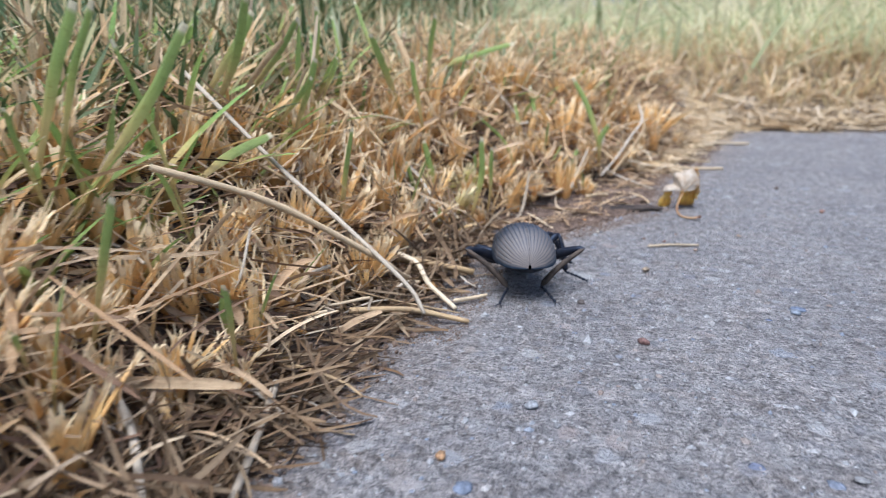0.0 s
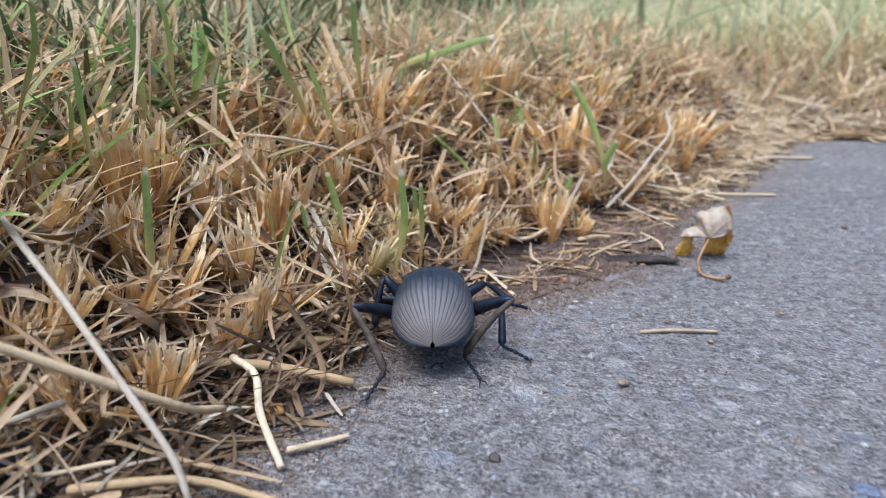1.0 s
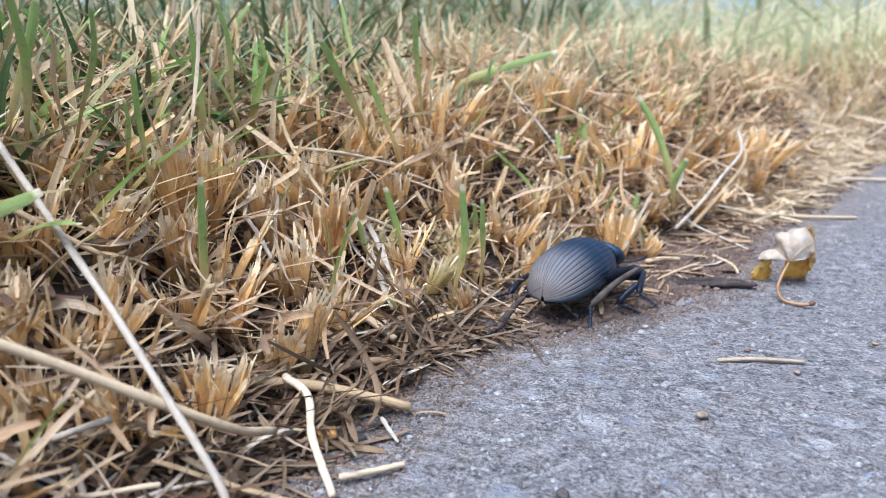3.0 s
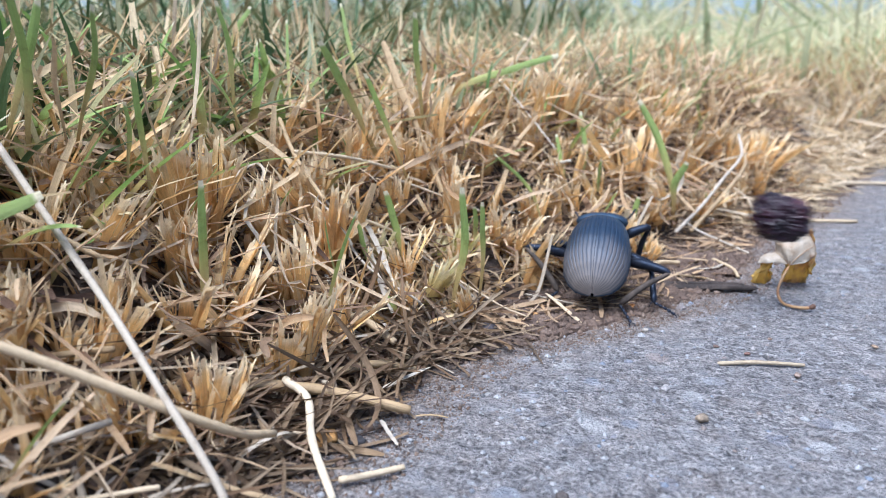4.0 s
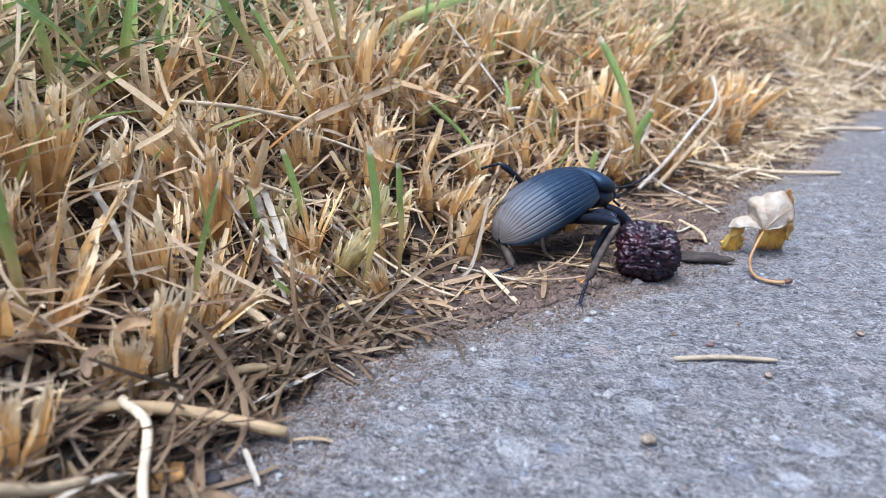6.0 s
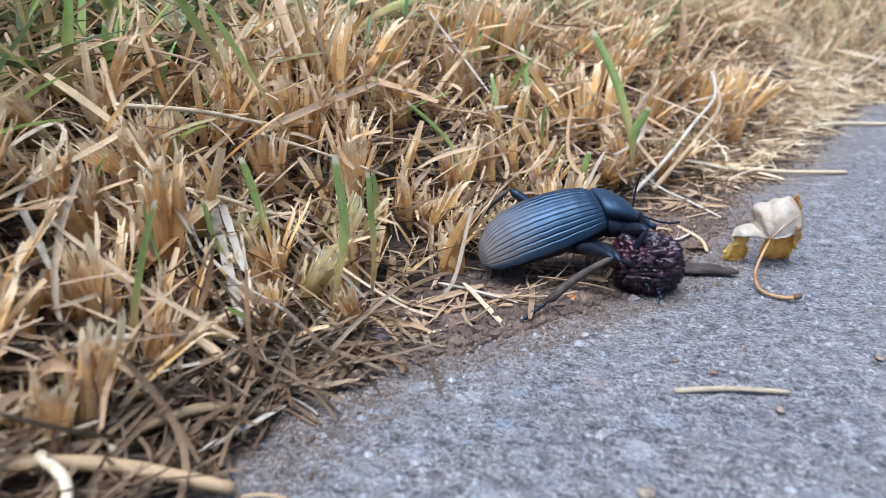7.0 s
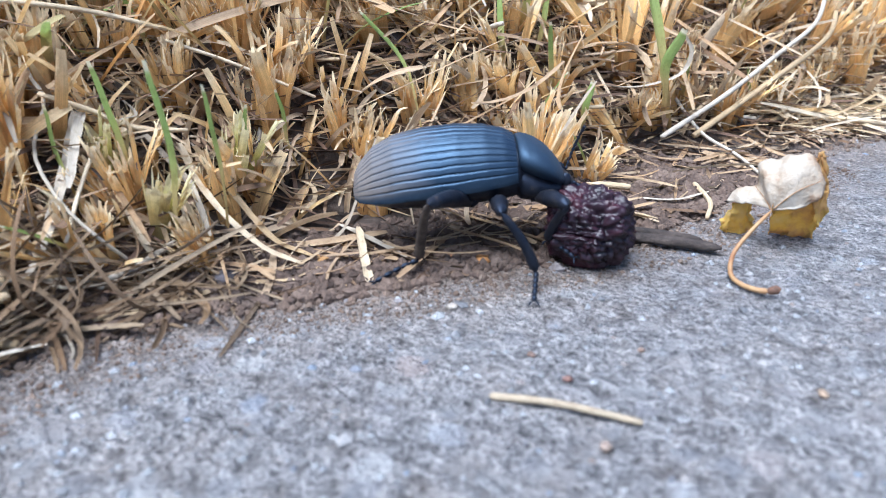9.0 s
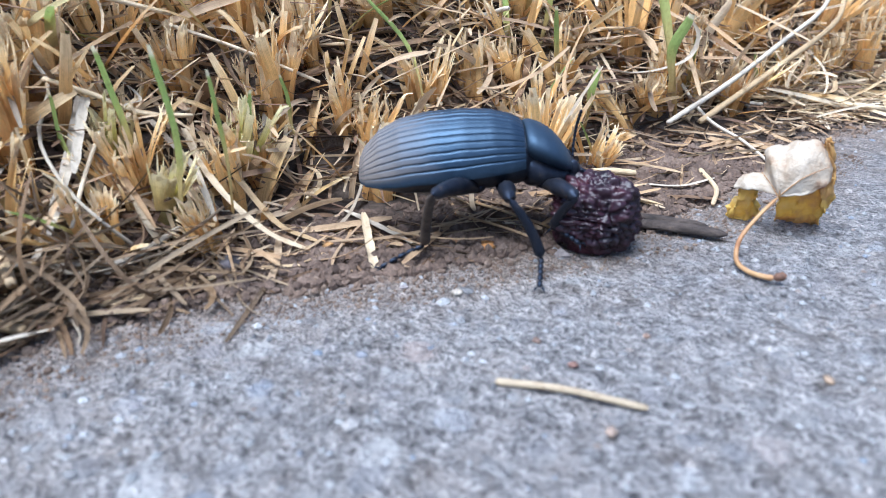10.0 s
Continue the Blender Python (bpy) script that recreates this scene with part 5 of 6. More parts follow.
def make_leaf():
    root = new("fallen_leaf")
    tagged(root, "crumpled yellow and cream dead leaf standing on concrete", "leaf")

    def sheet_part(name, corners, bulge, mat, label, curl, jag, seed):
        """A curled piece of leaf between four corners, with wavy torn edges."""
        a, b, c, d = [np.array(k) for k in corners]
        n = 26
        u, v = np.meshgrid(np.linspace(0, 1, n), np.linspace(0, 1, n))
        u, v = u[..., None], v[..., None]
        p = (1 - v) * ((1 - u) * a + u * b) + v * ((1 - u) * d + u * c)
        p = p + np.array(bulge) * (4 * u * (1 - u)) * np.sin(np.pi * np.clip(v * 0.8 + 0.1, 0, 1))
        for i in range(n):
            for j in range(n):
                x = (u[i, j, 0] * 3.1, v[i, j, 0] * 3.1, seed)
                edge = max(0, 1 - 5 * min(u[i, j, 0], 1 - u[i, j, 0], v[i, j, 0], 1 - v[i, j, 0]))
                w = Vector(noise.noise_vector(x)) * 0.07 + Vector(noise.noise_vector((x[0] * 2.7, x[1] * 2.7, seed + 5))) * (0.03 + 2.0 * jag * edge)
                p[i, j] += w[:]
                p[i, j] += np.array(curl) * edge * edge * 0.6
        p[..., 2] = np.maximum(p[..., 2], 0.02)
        ob = part(name, Batch().grid(p[None], u[None, ..., 0], v[None, ..., 0]), mat, root, label)
        thick = ob.modifiers.new("thickness", "SOLIDIFY")
        thick.thickness = 0.018 * CM
        return ob

    # the cap fans out from the stem's node and bulges forward
    node = np.array([6.22, 22.62, 0.6])
    rim = spline([(5.60, 22.9, 0.56), (5.70, 22.92, 0.70), (5.85, 22.92, 0.80), (5.96, 22.95, 0.84), (5.94, 23.0, 1.07), (6.04, 23.0, 1.17), (6.20, 23.0, 1.18), (6.35, 23.0, 1.25), (6.57, 23.0, 1.26), (6.70, 22.95, 1.09), (6.77, 22.88, 0.80), (6.6, 22.7, 0.68)], 60)
    n = 22
    cap = np.zeros((1, n, 60, 3))
    for i, v in enumerate(np.linspace(0.02, 1, n)):
        for j in range(60):
            p = node + v * (rim[j] - node)
            arch = 4 * v * (1 - v)
            up = smooth(j / 59, 0.15, 0.45) * (1 - smooth(j / 59, 0.8, 1.0))
            p += np.array([0, -0.10, 0.05]) * arch * (0.5 + up)
            pleat = math.sin(j / 59 * 22.0) * 0.016 * v
            p += np.array([0, -pleat, pleat * 0.5])
            p += np.array(noise.noise_vector((p[0] * 3, p[1] * 3, p[2] * 3))[:]) * 0.03 + np.array(noise.noise_vector((p[0] * 8, p[1] * 8, p[2] * 8))[:]) * 0.028 * v + np.array(noise.noise_vector((p[0] * 21, p[1] * 21, p[2] * 21))[:]) * 0.012 * v
            cap[0, i, j] = p
    lamina = part("upper_lamina", Batch().grid(cap, np.linspace(0, 1, 60)[None, None, :], np.linspace(0, 1, n)[None, :, None]), m_leaf_pale, root, "cream upper side of the leaf")
    lamina.modifiers.new("thickness", "SOLIDIFY").thickness = 0.016 * CM
    sheet_part("left_lobe", [(5.53, 23.12, 0.02), (5.96, 23.18, 0.02), (5.92, 22.98, 0.66), (5.74, 22.95, 0.66)], (0, -0.1, 0.0), m_leaf_gold, "yellow lobe standing on the concrete", (0, -0.03, 0), 0.02, 7.0)
    sheet_part("right_lobe", [(6.16, 23.28, 0.02), (6.70, 23.32, 0.02), (6.76, 23.05, 0.8), (6.2, 22.8, 0.6)], (0.02, 0.1, 0.0), m_leaf_gold, "yellow lobe standing on the concrete", (0, 0.03, 0), 0.025, 11.0)
    sheet_part("curled_edge", [(6.72, 23.1, 0.3), (6.74, 23.25, 0.35), (6.62, 23.15, 1.22), (6.58, 22.98, 1.25)], (0.12, 0.0, 0.03), m_leaf_gold, "rolled golden leaf edge", (0, 0, 0), 0.015, 15.0)
    path = spline([(6.22, 22.6, 0.6), (6.06, 22.25, 0.42), (5.94, 21.9, 0.22), (5.99, 21.58, 0.08), (6.18, 21.38, 0.06), (6.42, 21.3, 0.08), (6.58, 21.36, 0.12)], 26)[None]
    r = np.interp(np.linspace(0, 1, 26), [0, 0.82, 0.95, 1], [0.024, 0.034, 0.05, 0.046])[None]
    part("stem", Batch().tubes(path[:, :23], r[:, :23], 10), m_leaf_vein, root, "curved tan stem")
    part("stem_end", Batch().tubes(path[:, 21:], r[:, 21:] * 1.08, 10), m_stem_end, root, "dark brown broken end")
    veins = Batch()
    for pts in ([(6.22, 22.6, 0.6), (6.26, 22.66, 0.95), (6.34, 22.9, 1.25)], [(6.22, 22.6, 0.6), (6.46, 22.62, 0.88), (6.72, 22.86, 1.0)], [(6.22, 22.6, 0.6), (6.12, 22.66, 0.72), (5.95, 22.82, 0.83)]):
        veins.tubes(spline(pts, 12)[None], np.linspace(0.010, 0.004, 12)[None], 6)
    part("vein", veins, m_leaf_vein, root, "raised leaf veins")


make_leaf()


def make_berry():
    rows, cols = 84, 120
    th = np.linspace(0.02, np.pi - 0.02, rows)
    ph = np.linspace(0, 2 * np.pi, cols, endpoint=False)
    g = np.zeros((1, rows, cols, 3))
    for i, a in enumerate(th):
        for j, b in enumerate(ph):
            d = Vector((math.sin(a) * math.cos(b), math.sin(a) * math.sin(b), math.cos(a)))
            # a squat block with rounded corners rather than a ball
            block = (abs(d.x) ** 3.2 + abs(d.y) ** 2.6 + abs(d.z) ** 2.8) ** (-1 / 2.9)
            ridge = abs(noise.noise(d * 2.9 + Vector((2, 0, 0))))
            fold = abs(noise.noise(Vector((d.x * 2.0, d.y * 7.0, d.z * 6.0))))
            thread = abs(noise.noise(Vector((d.x * 4.5 + d.z, d.y * 13.0, d.z * 12.0))))
            k = block * (1 + 0.14 * noise.noise(d * 1.5) - 0.13 * (1 - ridge) ** 6 - 0.15 * (1 - fold) ** 5 - 0.06 * (1 - thread) ** 4 + 0.02 * noise.noise(d * 12))
            g[0, i, j] = (0.60 * d.x * k, 0.52 * d.y * k, 0.48 * d.z * k)
    ob = part("dried_berry", Batch().grid(g, (ph / 6.3)[None, None, :], (th / 3.2)[None, :, None], True), m_berry)
    return tagged(ob, "wrinkled dark purple dried berry", "berry")


berry = make_berry()


# ---------------------------------------------------------------- beetle
# The beetle's own axes: x to its right, y ahead, z up, from the middle of its body.
HULL_S = [0.0, 0.015, 0.05, 0.14, 0.27, 0.45, 0.65, 0.82, 0.94, 1.0]
HULL_W = [0.03, 0.18, 0.34, 0.50, 0.62, 0.665, 0.66, 0.62, 0.56, 0.50]
HULL_T = [-0.20, 0.0, 0.14, 0.33, 0.46, 0.525, 0.54, 0.51, 0.445, 0.37]
HULL_B = [-0.30, -0.34, -0.38, -0.42, -0.46, -0.48, -0.48, -0.46, -0.44, -0.42]
TAIL, SEAM, RIM = -1.42, 0.68, -0.12


def hull(s):
    return [np.interp(s, HULL_S, k) for k in (HULL_W, HULL_T, HULL_B)]


def elytron(sign, parent):
    rows, cols = 72, 150
    s = np.linspace(0, 1, rows) ** 1.15
    a = np.linspace(-0.16, np.pi / 2, cols)
    g = np.zeros((1, rows, cols, 3))
    stripes = 10.5
    for i, k in enumerate(s):
        w, t, b = hull(k)
        y = TAIL + (SEAM - TAIL) * k
        rim = float(np.interp(k, [0.0, 0.1, 0.35, 1.0], [-0.28, -0.26, -0.17, RIM + 0.04]))
        fade = smooth(k, 0.02, 0.12) * (1 - 0.5 * smooth(k, 0.93, 1.0))
        for j, ang in enumerate(a):
            x = w * max(math.cos(ang), 0.0) ** 0.92
            z = rim + ((t - rim) * math.sin(ang) ** 0.95 if ang > 0 else (rim - b) * math.sin(ang))
            across = smooth(ang, 0.02, 0.12)
            phase = (ang / (np.pi / 2)) * stripes + 0.12 * noise.noise((k * 9.0, ang * 3.0, sign))
            groove = abs(((phase + 0.5) % 1.0) - 0.5) * 2
            dip = 0.014 * fade * across * (1 - smooth(groove, 0.0, 0.42)) * (0.5 + 0.5 * w / 0.69)
            shrink = 1 - dip / max(w, 0.12)
            g[0, i, j] = (sign * (x * shrink + 0.004), y, rim + (z - rim) * shrink)
    if sign > 0:
        g = g[:, :, ::-1]
    return part("wing_case", Batch().grid(g, (a if sign < 0 else a[::-1])[None, None, :] / (np.pi / 2) * stripes, s[None, :, None]), m_elytron, parent, "ridged blue-black wing case with tan dust at the tail")


def rings(name, profile, mat, parent, label="", cols=40, squash=0.95, sag=0.0):
    """A closed body from rows of (y, half width, top, bottom)."""
    prof = np.array(profile)
    rows = 34
    u = np.linspace(0, 1, rows)
    at = np.linspace(0, 1, len(prof))
    p = np.stack([np.interp(u, at, prof[:, k]) for k in range(4)], -1)
    # soften the corners of the profile
    for _ in range(2):
        p[1:-1] = (p[:-2] + 2 * p[1:-1] + p[2:]) / 4
    ang = np.linspace(0, 2 * np.pi, cols, endpoint=False)
    g = np.zeros((1, rows, cols, 3))
    for i, (y, w, t, b) in enumerate(p):
        m, h = (t + b) / 2, (t - b) / 2
        c, s = np.cos(ang), np.sin(ang)
        g[0, i, :, 0] = w * np.sign(c) * np.abs(c) ** squash
        g[0, i, :, 1] = y
        g[0, i, :, 2] = m + h * np.sign(s) * np.abs(s) ** squash
    return part(name, Batch().grid(g, (ang / 6.3)[None, None, :], u[None, :, None], True), mat, parent, label)


def limb(name, length, r0, r1, r2, mat, parent, spines=0, label=""):
    """A leg piece along +y from its joint, thickest in the middle."""
    n = 14
    u = np.linspace(0, 1, n)
    path = np.zeros((1, n, 3))
    path[0, :, 1] = u * length
    path[0, :, 2] = 0.05 * length * np.sin(u * np.pi)
    r = np.interp(u, [0, 0.06, 0.45, 0.92, 1], [r0 * 0.6, r0, r1, r2, r2 * 0.6])
    b = Batch().tubes(path, r[None], 10)
    for k in range(spines):
        side = 1 if k % 2 else -1
        root = np.array([0, length * 0.94, 0.0])
        b.tubes(np.stack([root, root + np.array([side * 0.06, 0.05, -0.02]), root + np.array([side * 0.1, 0.13, -0.05])])[None], np.array([[0.018, 0.013, 0.004]]), 5)
    return part(name, b, mat, parent, label)


def tarsus(length, parent):
    """Beaded foot with two claws, along +y."""
    b = Batch()
    n = 5
    for k in range(n):
        y0, y1 = length * 0.84 * k / n, length * 0.84 * (k + 1) / n + 0.01
        path = np.zeros((1, 5, 3))
        path[0, :, 1] = np.linspace(y0, y1, 5)
        path[0, :, 2] = 0.02 * np.sin(np.linspace(y0, y1, 5) / length * 3)
        b.tubes(path, np.array([[0.03, 0.031, 0.032, 0.033, 0.031]]), 8)
    for side in (-1, 1):
        b.tubes(np.array([[(0, length * 0.82, 0.0), (side * 0.045, length * 0.92, 0.025), (side * 0.075, length, -0.03)]], float), np.array([[0.018, 0.014, 0.004]]), 6)
    return part("foot", b, m_leg, parent, "beaded foot with two claws")


feelers = {}


def make_beetle():
    root = new("beetle")
    tagged(root, "dusty blue-black darkling beetle on long legs", "beetle")
    for sign in (-1, 1):
        elytron(sign, root)
    prof = []
    for s in np.linspace(0, 1, 12):
        w, t, b = hull(s)
        prof.append((TAIL + 0.01 + (SEAM - TAIL - 0.02) * s, w * 0.91, RIM + (t - RIM) * 0.82, b))
    rings("abdomen", prof, m_leg, root, "smooth black underside")
    rings("neck", [(0.58, 0.30, 0.20, -0.34), (0.64, 0.45, 0.30, -0.40), (0.70, 0.46, 0.31, -0.41), (0.78, 0.40, 0.24, -0.38)], m_leg, root)
    rings("breast", [(0.66, 0.34, 0.06, -0.40), (0.72, 0.46, 0.10, -0.46), (0.90, 0.49, 0.02, -0.49), (1.08, 0.44, -0.08, -0.50), (1.22, 0.35, -0.16, -0.49), (1.28, 0.2, -0.22, -0.43)], m_leg, root, "matt black underside of the thorax")
    rings("pronotum", [(0.695, 0.34, 0.25, 0.02), (0.71, 0.49, 0.335, -0.06), (0.80, 0.54, 0.35, -0.12), (0.95, 0.555, 0.29, -0.19), (1.09, 0.52, 0.185, -0.25), (1.20, 0.445, 0.055, -0.29), (1.27, 0.34, -0.06, -0.30), (1.29, 0.18, -0.14, -0.26)], m_shell, root, "smooth blue-black thorax shield")
    head = rings("head", [(1.14, 0.2, -0.12, -0.42), (1.22, 0.28, -0.08, -0.50), (1.32, 0.30, -0.15, -0.55), (1.42, 0.25, -0.25, -0.57), (1.49, 0.16, -0.35, -0.57), (1.53, 0.05, -0.43, -0.53)], m_leg, root)
    for sign in (-1, 1):
        eye = Batch()
        th, ph = np.meshgrid(np.linspace(0.05, 3.09, 10), np.linspace(0, 2 * np.pi, 14, endpoint=False), indexing="ij")
        eye.grid(np.stack([sign * 0.265 + 0.045 * np.sin(th) * np.cos(ph), 1.3 + 0.075 * np.sin(th) * np.sin(ph), -0.22 + 0.1 * np.cos(th)], -1)[None], ph[None], th[None], True)
        part("eye", eye, m_leg, head, "small black eye")
        jaw = Batch().tubes(np.array([[(sign * 0.12, 1.43, -0.46), (sign * 0.13, 1.56, -0.53), (sign * 0.02, 1.62, -0.57)]], float), np.array([[0.07, 0.055, 0.015]]), 8)
        part("mandible", jaw, m_shell, head)
        palp = Batch().tubes(spline([(sign * 0.14, 1.38, -0.52), (sign * 0.2, 1.46, -0.64), (sign * 0.17, 1.54, -0.72)], 8)[None], np.linspace(0.022, 0.035, 8)[None], 7)
        part("palp", palp, m_leg, head)
        path = spline([(0, 0, 0), (0, 0.24, -0.03), (0, 0.45, 0.0), (0, 0.64, 0.08)], 67)
        beads = 0.017 + 0.004 * np.sin(np.arange(67) / 66 * 11 * 2 * np.pi - 1.5) + np.linspace(0, 0.004, 67)
        feeler = Batch().tubes(path[None], beads[None], 8)
        feelers[sign] = part("antenna", feeler, m_leg, head, "beaded black antenna")
    return root


beetle = make_beetle()
HIPS = {"hind": (0.34, 0.08, -0.40), "mid": (0.36, 0.42, -0.41), "fore": (0.33, 0.92, -0.40)}
LENGTHS = {"hind": (1.24, 1.22, 0.74), "mid": (0.84, 0.88, 0.56), "fore": (0.78, 0.80, 0.48)}
legs = {}
for side in (-1, 1):
    for kind in HIPS:
        a, b, c = LENGTHS[kind]
        legs[side, kind] = (limb("femur", a, 0.065, 0.115, 0.075, m_leg, beetle, label="thick glossy thigh"), limb("tibia", b, 0.045, 0.06, 0.07, m_shin if kind == "hind" else m_leg, beetle, 2, "thin soil-dusted shin with end spurs" if kind == "hind" else "thin black shin with end spurs"), tarsus(c, beetle))
for side in (-1, 1):
    for kind, (x, y, z) in HIPS.items():
        th, ph = np.meshgrid(np.linspace(0.05, 3.09, 10), np.linspace(0, 2 * np.pi, 14, endpoint=False), indexing="ij")
        hip = Batch().grid(np.stack([side * (x - 0.04) + 0.13 * np.sin(th) * np.cos(ph), y + 0.12 * np.sin(th) * np.sin(ph), z + 0.04 + 0.1 * np.cos(th)], -1)[None], ph[None], th[None], True)
        part("hip", hip, m_leg, beetle)


# ---------------------------------------------------------------- what moves
# seconds, place, yaw to the left, nose up, lean
BODY = [
    (0, 1.40, 14.52, 0.89, 8.5, -9.0, 0.0),
    (0.5, 1.14, 16.06, 0.80, 11.4, -4.0, -0.2),
    (1, 1.16, 16.58, 0.92, 12.9, -2.5, -0.1),
    (1.5, 1.07, 17.20, 0.80, -3.5, -5.5, -0.3),
    (2, 1.33, 18.29, 0.83, -9.0, -3.0, 0.1),
    (2.5, 1.69, 19.51, 0.87, -15.7, -1.5, -0.1),
    (3.8, 2.38, 20.79, 1.09, -23.6, 12.3, 2.3),
    (4, 2.33, 21.03, 1.19, 0.9, 17.7, -0.1),
    (4.2, 2.46, 22.28, 1.16, 1.8, 5.2, -0.1),
    (4.5, 2.38, 21.97, 1.30, -0.0, 3.2, -0.3),
    (5, 2.46, 22.35, 1.19, -6.2, 7.0, -0.2),
    (5.5, 2.45, 22.22, 1.13, -16.8, 10.5, 0.0),
    (5.7, 2.32, 22.05, 1.22, -26.4, 13.0, 0.5),
    (6.8, 2.80, 21.59, 1.00, -65.0, 9.6, 1.5),
    (7, 2.71, 21.47, 1.04, -68.2, 14.8, -0.3),
    (7.5, 2.78, 20.89, 1.21, -63.9, 4.9, -2.0),
    (8, 2.72, 20.92, 1.24, -57.5, 3.1, -3.5),
    (8.5, 2.69, 20.77, 1.25, -58.0, 2.5, -1.7),
    (9, 2.68, 20.84, 1.21, -58.2, 2.8, -1.8),
    (10, 2.72, 20.81, 1.23, -57.7, 1.7, -2.2),
]
# for each leg: seconds of arrival and leaving, and the place of the toes between them
STEPS = {
    (1, "hind"): [(0, 0.25, 2.2, 13.25, 0), (0.4, 0.6, 2.12, 14.0, 0), (0.75, 1.6, 2.2, 15.45, 0), (1.72, 2.08, 2.25, 16.5, 0), (2.35, 2.9, 2.35, 17.3, 0), (3.05, 3.72, 2.55, 18.3, 0), (3.9, 6.0, 3.14, 19.55, 0), (6.2, 7.75, 2.35, 19.4, 0), (7.95, 10, 2.2, 19.36, 0)],
    (1, "mid"): [(0, 0.3, 2.9, 14.85, 0), (0.5, 1.6, 2.85, 16.4, 0), (1.75, 2.9, 3.28, 18.28, 0), (3.1, 4.6, 3.98, 20.25, 0), (4.8, 6.0, 3.47, 20.97, 0), (6.3, 7.25, 4.47, 20.68, 0.05), (7.4, 7.8, 4.4, 20.75, 0.15), (8.15, 10, 4.2, 19.8, 0)],
    (1, "fore"): [(0, 0.2, 2.6, 16.2, 0), (0.42, 0.9, 2.8, 17.45, 0), (1.1, 1.5, 2.5, 18.1, 0), (1.7, 2.25, 2.76, 19.3, 0), (2.4, 3.0, 3.26, 20.07, 0), (3.2, 3.9, 3.35, 21.3, 0), (4.05, 5.9, 3.4, 23.2, 0.15), (6.3, 10, 4.3, 20.82, 0.2)],
    (-1, "hind"): [(0, 0.25, 1.0, 13.0, 0), (0.4, 1.38, 0.6, 14.5, 0), (1.55, 1.95, 0.18, 16.25, 0), (2.1, 3.0, 0.4, 17.4, 0), (3.3, 5.2, 1.25, 20.0, 0.05), (5.35, 6.85, 1.35, 20.1, 0.05), (6.98, 7.3, 0.3, 21.95, 0.33), (7.75, 10, -0.03, 21.55, 0.28)],
    (-1, "mid"): [(0, 0.3, -0.4, 15.75, 0.05), (0.5, 1.0, -0.35, 16.4, 0.1), (1.15, 1.6, -0.6, 17.2, 0.1), (1.8, 2.3, -0.2, 18.7, 0.2), (2.5, 3.1, 0.25, 19.5, 0.2), (3.4, 5.0, 0.7, 22.0, 0.6), (5.3, 5.9, 0.6, 22.9, 1.3), (6.4, 10, 1.75, 22.7, 0.35)],
    (-1, "fore"): [(0, 0.2, 0.3, 16.6, 0), (0.4, 0.95, 0.1, 17.7, 0.05), (1.1, 1.6, 0.25, 18.6, 0.1), (1.8, 2.2, 0.9, 19.9, 0.05), (2.4, 3.1, 1.5, 21.2, 0.1), (3.4, 5.9, 1.6, 23.9, 0.6), (6.4, 10, 3.75, 22.1, 0.35)],
}
# the berry is tossed in and comes to rest by the beetle's head
BERRY = [(0, 17, 9, 0.5, 0, 0), (3.55, 17, 9, 0.5, 0, 0), (3.7, 14.2, 13.5, 3.6, 60, 20), (3.8, 11.4, 17.0, 3.4, 110, 40), (3.9, 8.4, 19.6, 1.9, 150, 70), (4.0, 5.78, 21.3, 1.88, 190, 110), (4.1, 3.85, 21.05, 0.75, 235, 160), (4.2, 4.1, 21.16, 0.52, 250, 180), (5.9, 4.12, 21.17, 0.52, 250, 180),
         (6.6, 4.18, 21.27, 0.53, 262, 186), (7.0, 4.18, 21.27, 0.53, 258, 184), (7.5, 4.22, 21.28, 0.54, 266, 188), (8.2, 4.25, 21.28, 0.53, 270, 190), (10, 4.26, 21.28, 0.53, 272, 190)]
TWIG = [(0, 4.42, 22.28, 6.0), (4.12, 4.42, 22.28, 6.0), (4.22, 4.54, 22.2, 5.0), (10, 4.54, 22.2, 4.0)]


def between(rows, t):
    """Smooth values of the rows' columns at t, with no overshoot."""
    r = np.array(rows, float)
    x, v = r[:, 0], r[:, 1:]
    d = np.diff(v, axis=0) / np.diff(x)[:, None]
    m = np.zeros_like(v)
    same = d[:-1] * d[1:] > 0
    m[1:-1] = np.where(same, 2 * d[:-1] * d[1:] / np.where(same, d[:-1] + d[1:], 1), 0)
    i = int(np.clip(np.searchsorted(x, t, "right") - 1, 0, len(x) - 2))
    h = x[i + 1] - x[i]
    s = np.clip((t - x[i]) / h, 0, 1)
    return (1 + 2 * s) * (1 - s) ** 2 * v[i] + s * (1 - s) ** 2 * h * m[i] + s * s * (3 - 2 * s) * v[i + 1] + s * s * (s - 1) * h * m[i + 1]


def body_pose(t):
    x, y, z, yaw, nose, lean = between(BODY, t)
    return pose(x * CM, y * CM, z * CM, nose, lean, yaw)


def toe_place(rows, t):
    for k, (t0, t1, x, y, z) in enumerate(rows):
        if t <= t1 or k == len(rows) - 1:
            if t >= t0 or k == 0:
                return Vector((x, y, z))
            _, left, a, b, c = rows[k - 1]
            s = (t - left) / (t0 - left)
            e = s * s * (3 - 2 * s)
            p = Vector((a, b, c)).lerp(Vector((x, y, z)), e)
            p.z += 0.38 * math.sin(math.pi * s)
            return p


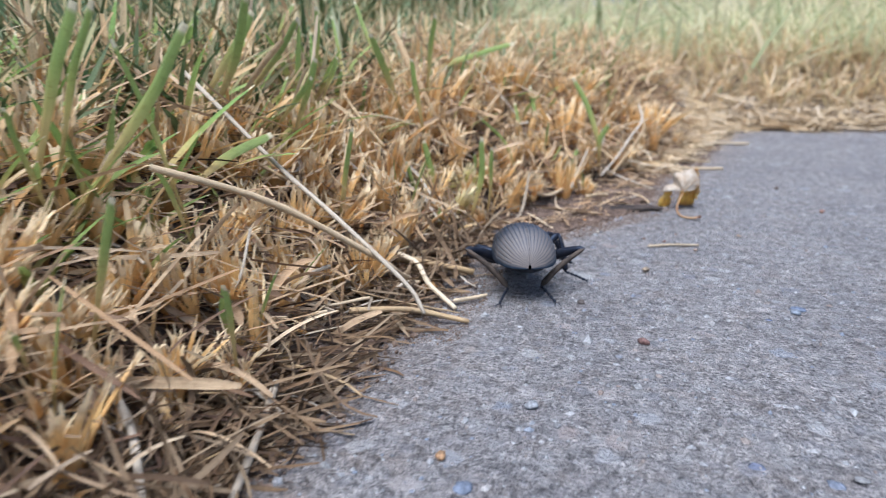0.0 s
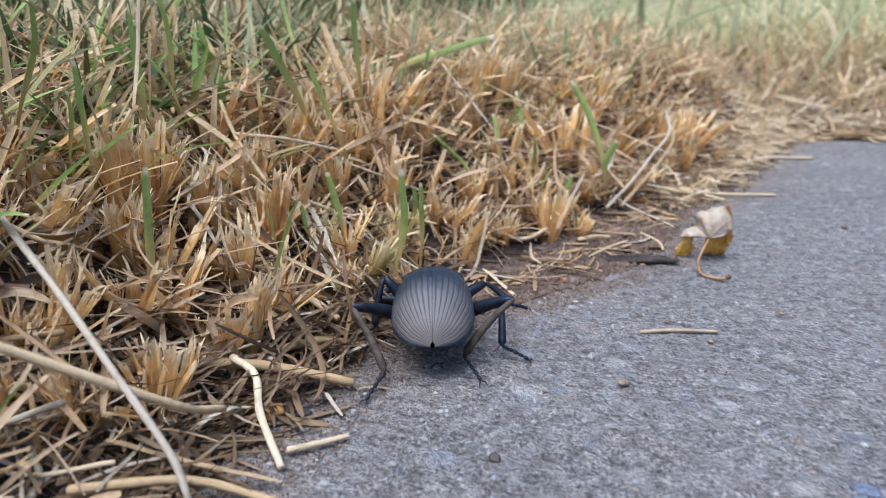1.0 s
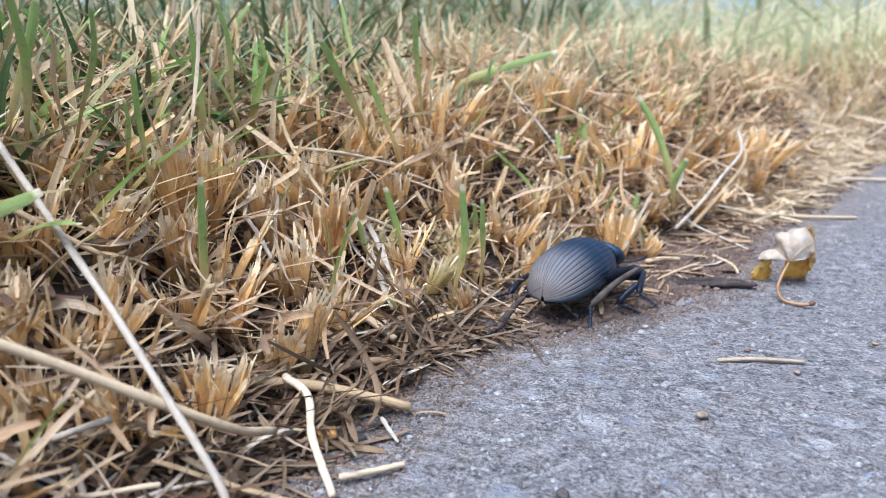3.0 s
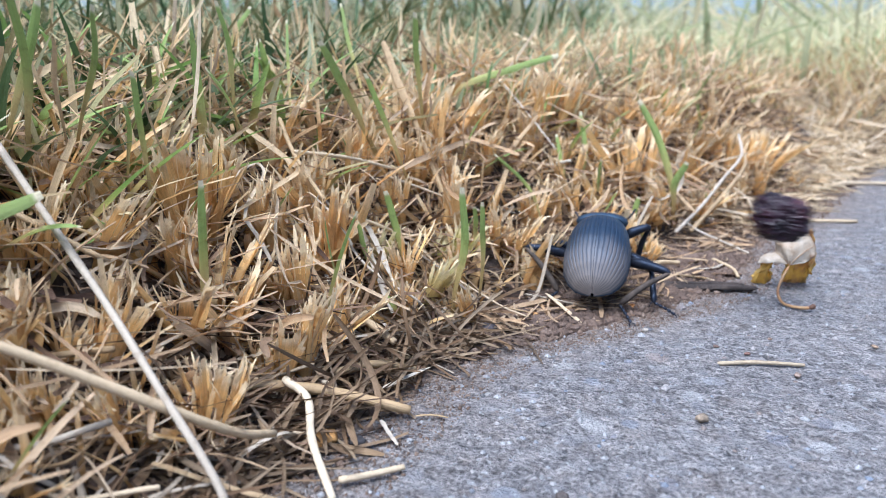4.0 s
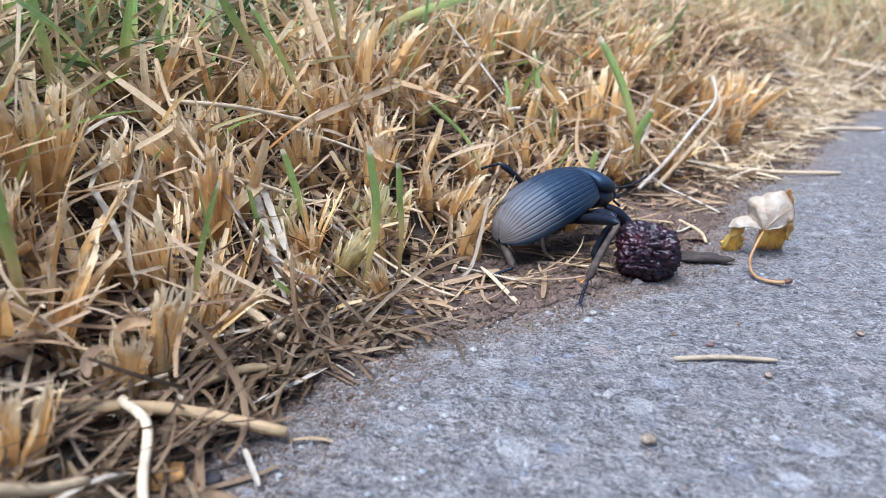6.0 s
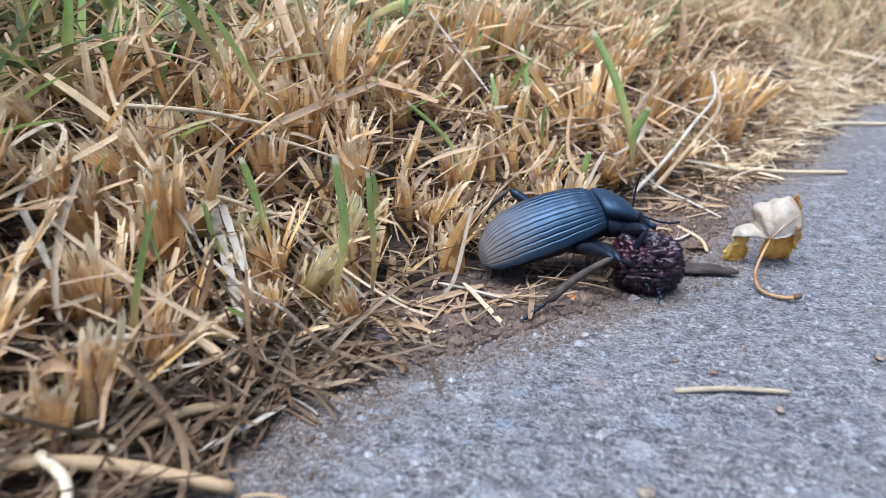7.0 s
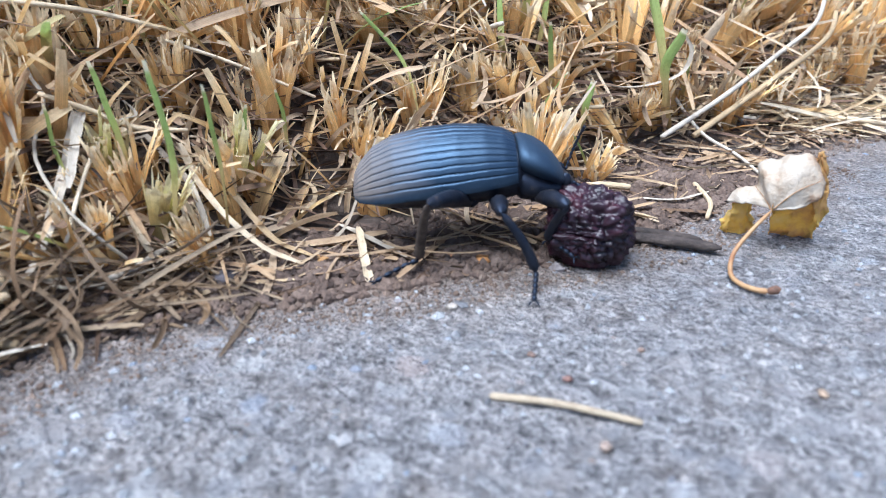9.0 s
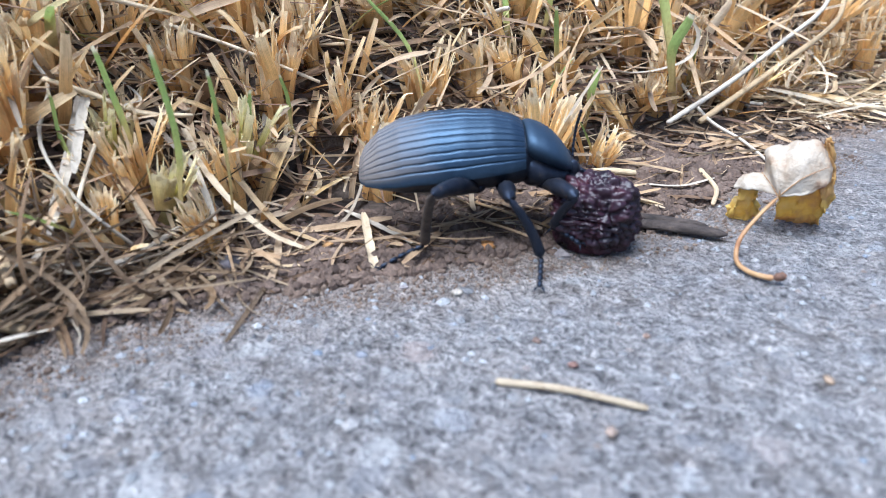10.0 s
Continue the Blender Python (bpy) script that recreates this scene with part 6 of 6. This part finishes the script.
def bone(start, end, hint):
    """The pose of a limb that lies from start to end; its z leans to hint."""
    y = (end - start).normalized()
    z = (hint - hint.dot(y) * y).normalized()
    x = y.cross(z)
    m = Matrix((x, y, z)).transposed().to_4x4()
    m.translation = start * CM
    return m


def leg_poses(side, kind, t):
    inv = body_pose(t).inverted()
    toe = toe_place(STEPS[side, kind], t) + Vector((0, 0, 0.03))
    hip = Vector(HIPS[kind])
    hip.x *= side
    toe = inv @ (toe * CM) / CM
    up = (inv.to_3x3() @ Vector((0, 0, 1))).normalized()
    a, b, c = LENGTHS[kind]
    flat = toe - hip
    flat = {"hind": Vector((side * 0.45, -0.9, 0)), "mid": Vector((side * 0.95, -0.3, 0)), "fore": Vector((side * 0.6, 0.7, 0))}[kind] + 0.4 * flat.normalized()
    flat = (flat - flat.dot(up) * up).normalized()
    ankle = toe - flat * c * 0.93 + up * 0.2
    reach = (ankle - hip).length
    if reach > (a + b) * 0.985:
        ankle = hip + (ankle - hip) * ((a + b) * 0.985 / reach)
    if reach < 0.55:
        ankle = hip + (ankle - hip).normalized() * 0.55
    line = ankle - hip
    d = line.length
    along = (a * a - b * b + d * d) / (2 * d)
    rise = math.sqrt(max(a * a - along * along, 0.0))
    late = min(max((t - 5.8) / 1.2, 0), 1)
    turning = max(0.0, min((t - 6.2) / 0.5, (8.0 - t) / 0.6, 1.0)) if side > 0 else 0.0
    out = {"hind": Vector((side * (0.87), -0.5 - 0.06 * late + 0.14 * turning, 0.5 - 0.38 * late - 0.24 * turning)), "mid": Vector((side * 0.95, -0.05, 0.22)), "fore": Vector((side * 0.8, 0.3, 0.35))}[kind]
    climbing = max(0.0, min((t - 3.7) / 0.4, 1.0, (6.6 - t) / 0.8))
    if kind == "hind":
        out = out.lerp(Vector((side, 0.05, 0.1)), climbing)
    if side < 0 and kind == "hind":
        out.z += 2.6 * late * (1 - climbing)
    out = (out - out.dot(line.normalized()) * line.normalized()).normalized()
    knee = hip + line.normalized() * along + out * rise
    foot_end = ankle + (toe - ankle).normalized() * c
    return bone(hip, knee, up), bone(knee, ankle, up), bone(ankle, foot_end, up)


def motions():
    times = [k / 10 for k in range(101)]
    walk(beetle, [(t, body_pose(t)) for t in times])
    for (side, kind), pieces in legs.items():
        rows = [(t, leg_poses(side, kind, t)) for t in times]
        for k, piece in enumerate(pieces):
            walk(piece, [(t, three[k]) for t, three in rows])
    for side, feeler in feelers.items():
        rows = []
        for t in times:
            swing = 0.12 * math.sin(t * 3.1 + side) + 0.06 * math.sin(t * 7.3)
            early = Vector((side * 0.75, 0.7, 0.12 + swing))
            late = Vector((0.15, 0.95, -0.55 + 0.5 * swing)) if side > 0 else Vector((-0.05, 0.3 + swing, 1.0))
            s = min(max((t - 6.0) / 0.8, 0), 1)
            base = Vector((side * 0.26, 1.38, -0.24))
            way = early.lerp(late, s * s * (3 - 2 * s)).normalized()
            rows.append((t, bone(base, base + way, Vector((-side, 0.3, 0.6)))))
        walk(feeler, rows)
    walk(berry, [(t, pose(x * CM, y * CM, z * CM, turn, 0, spin)) for t, x, y, z, turn, spin in BERRY])
    walk(twig, [(t, pose(x * CM, y * CM, 0.0002, 0, 0, yaw)) for t, x, y, yaw in TWIG])


motions()
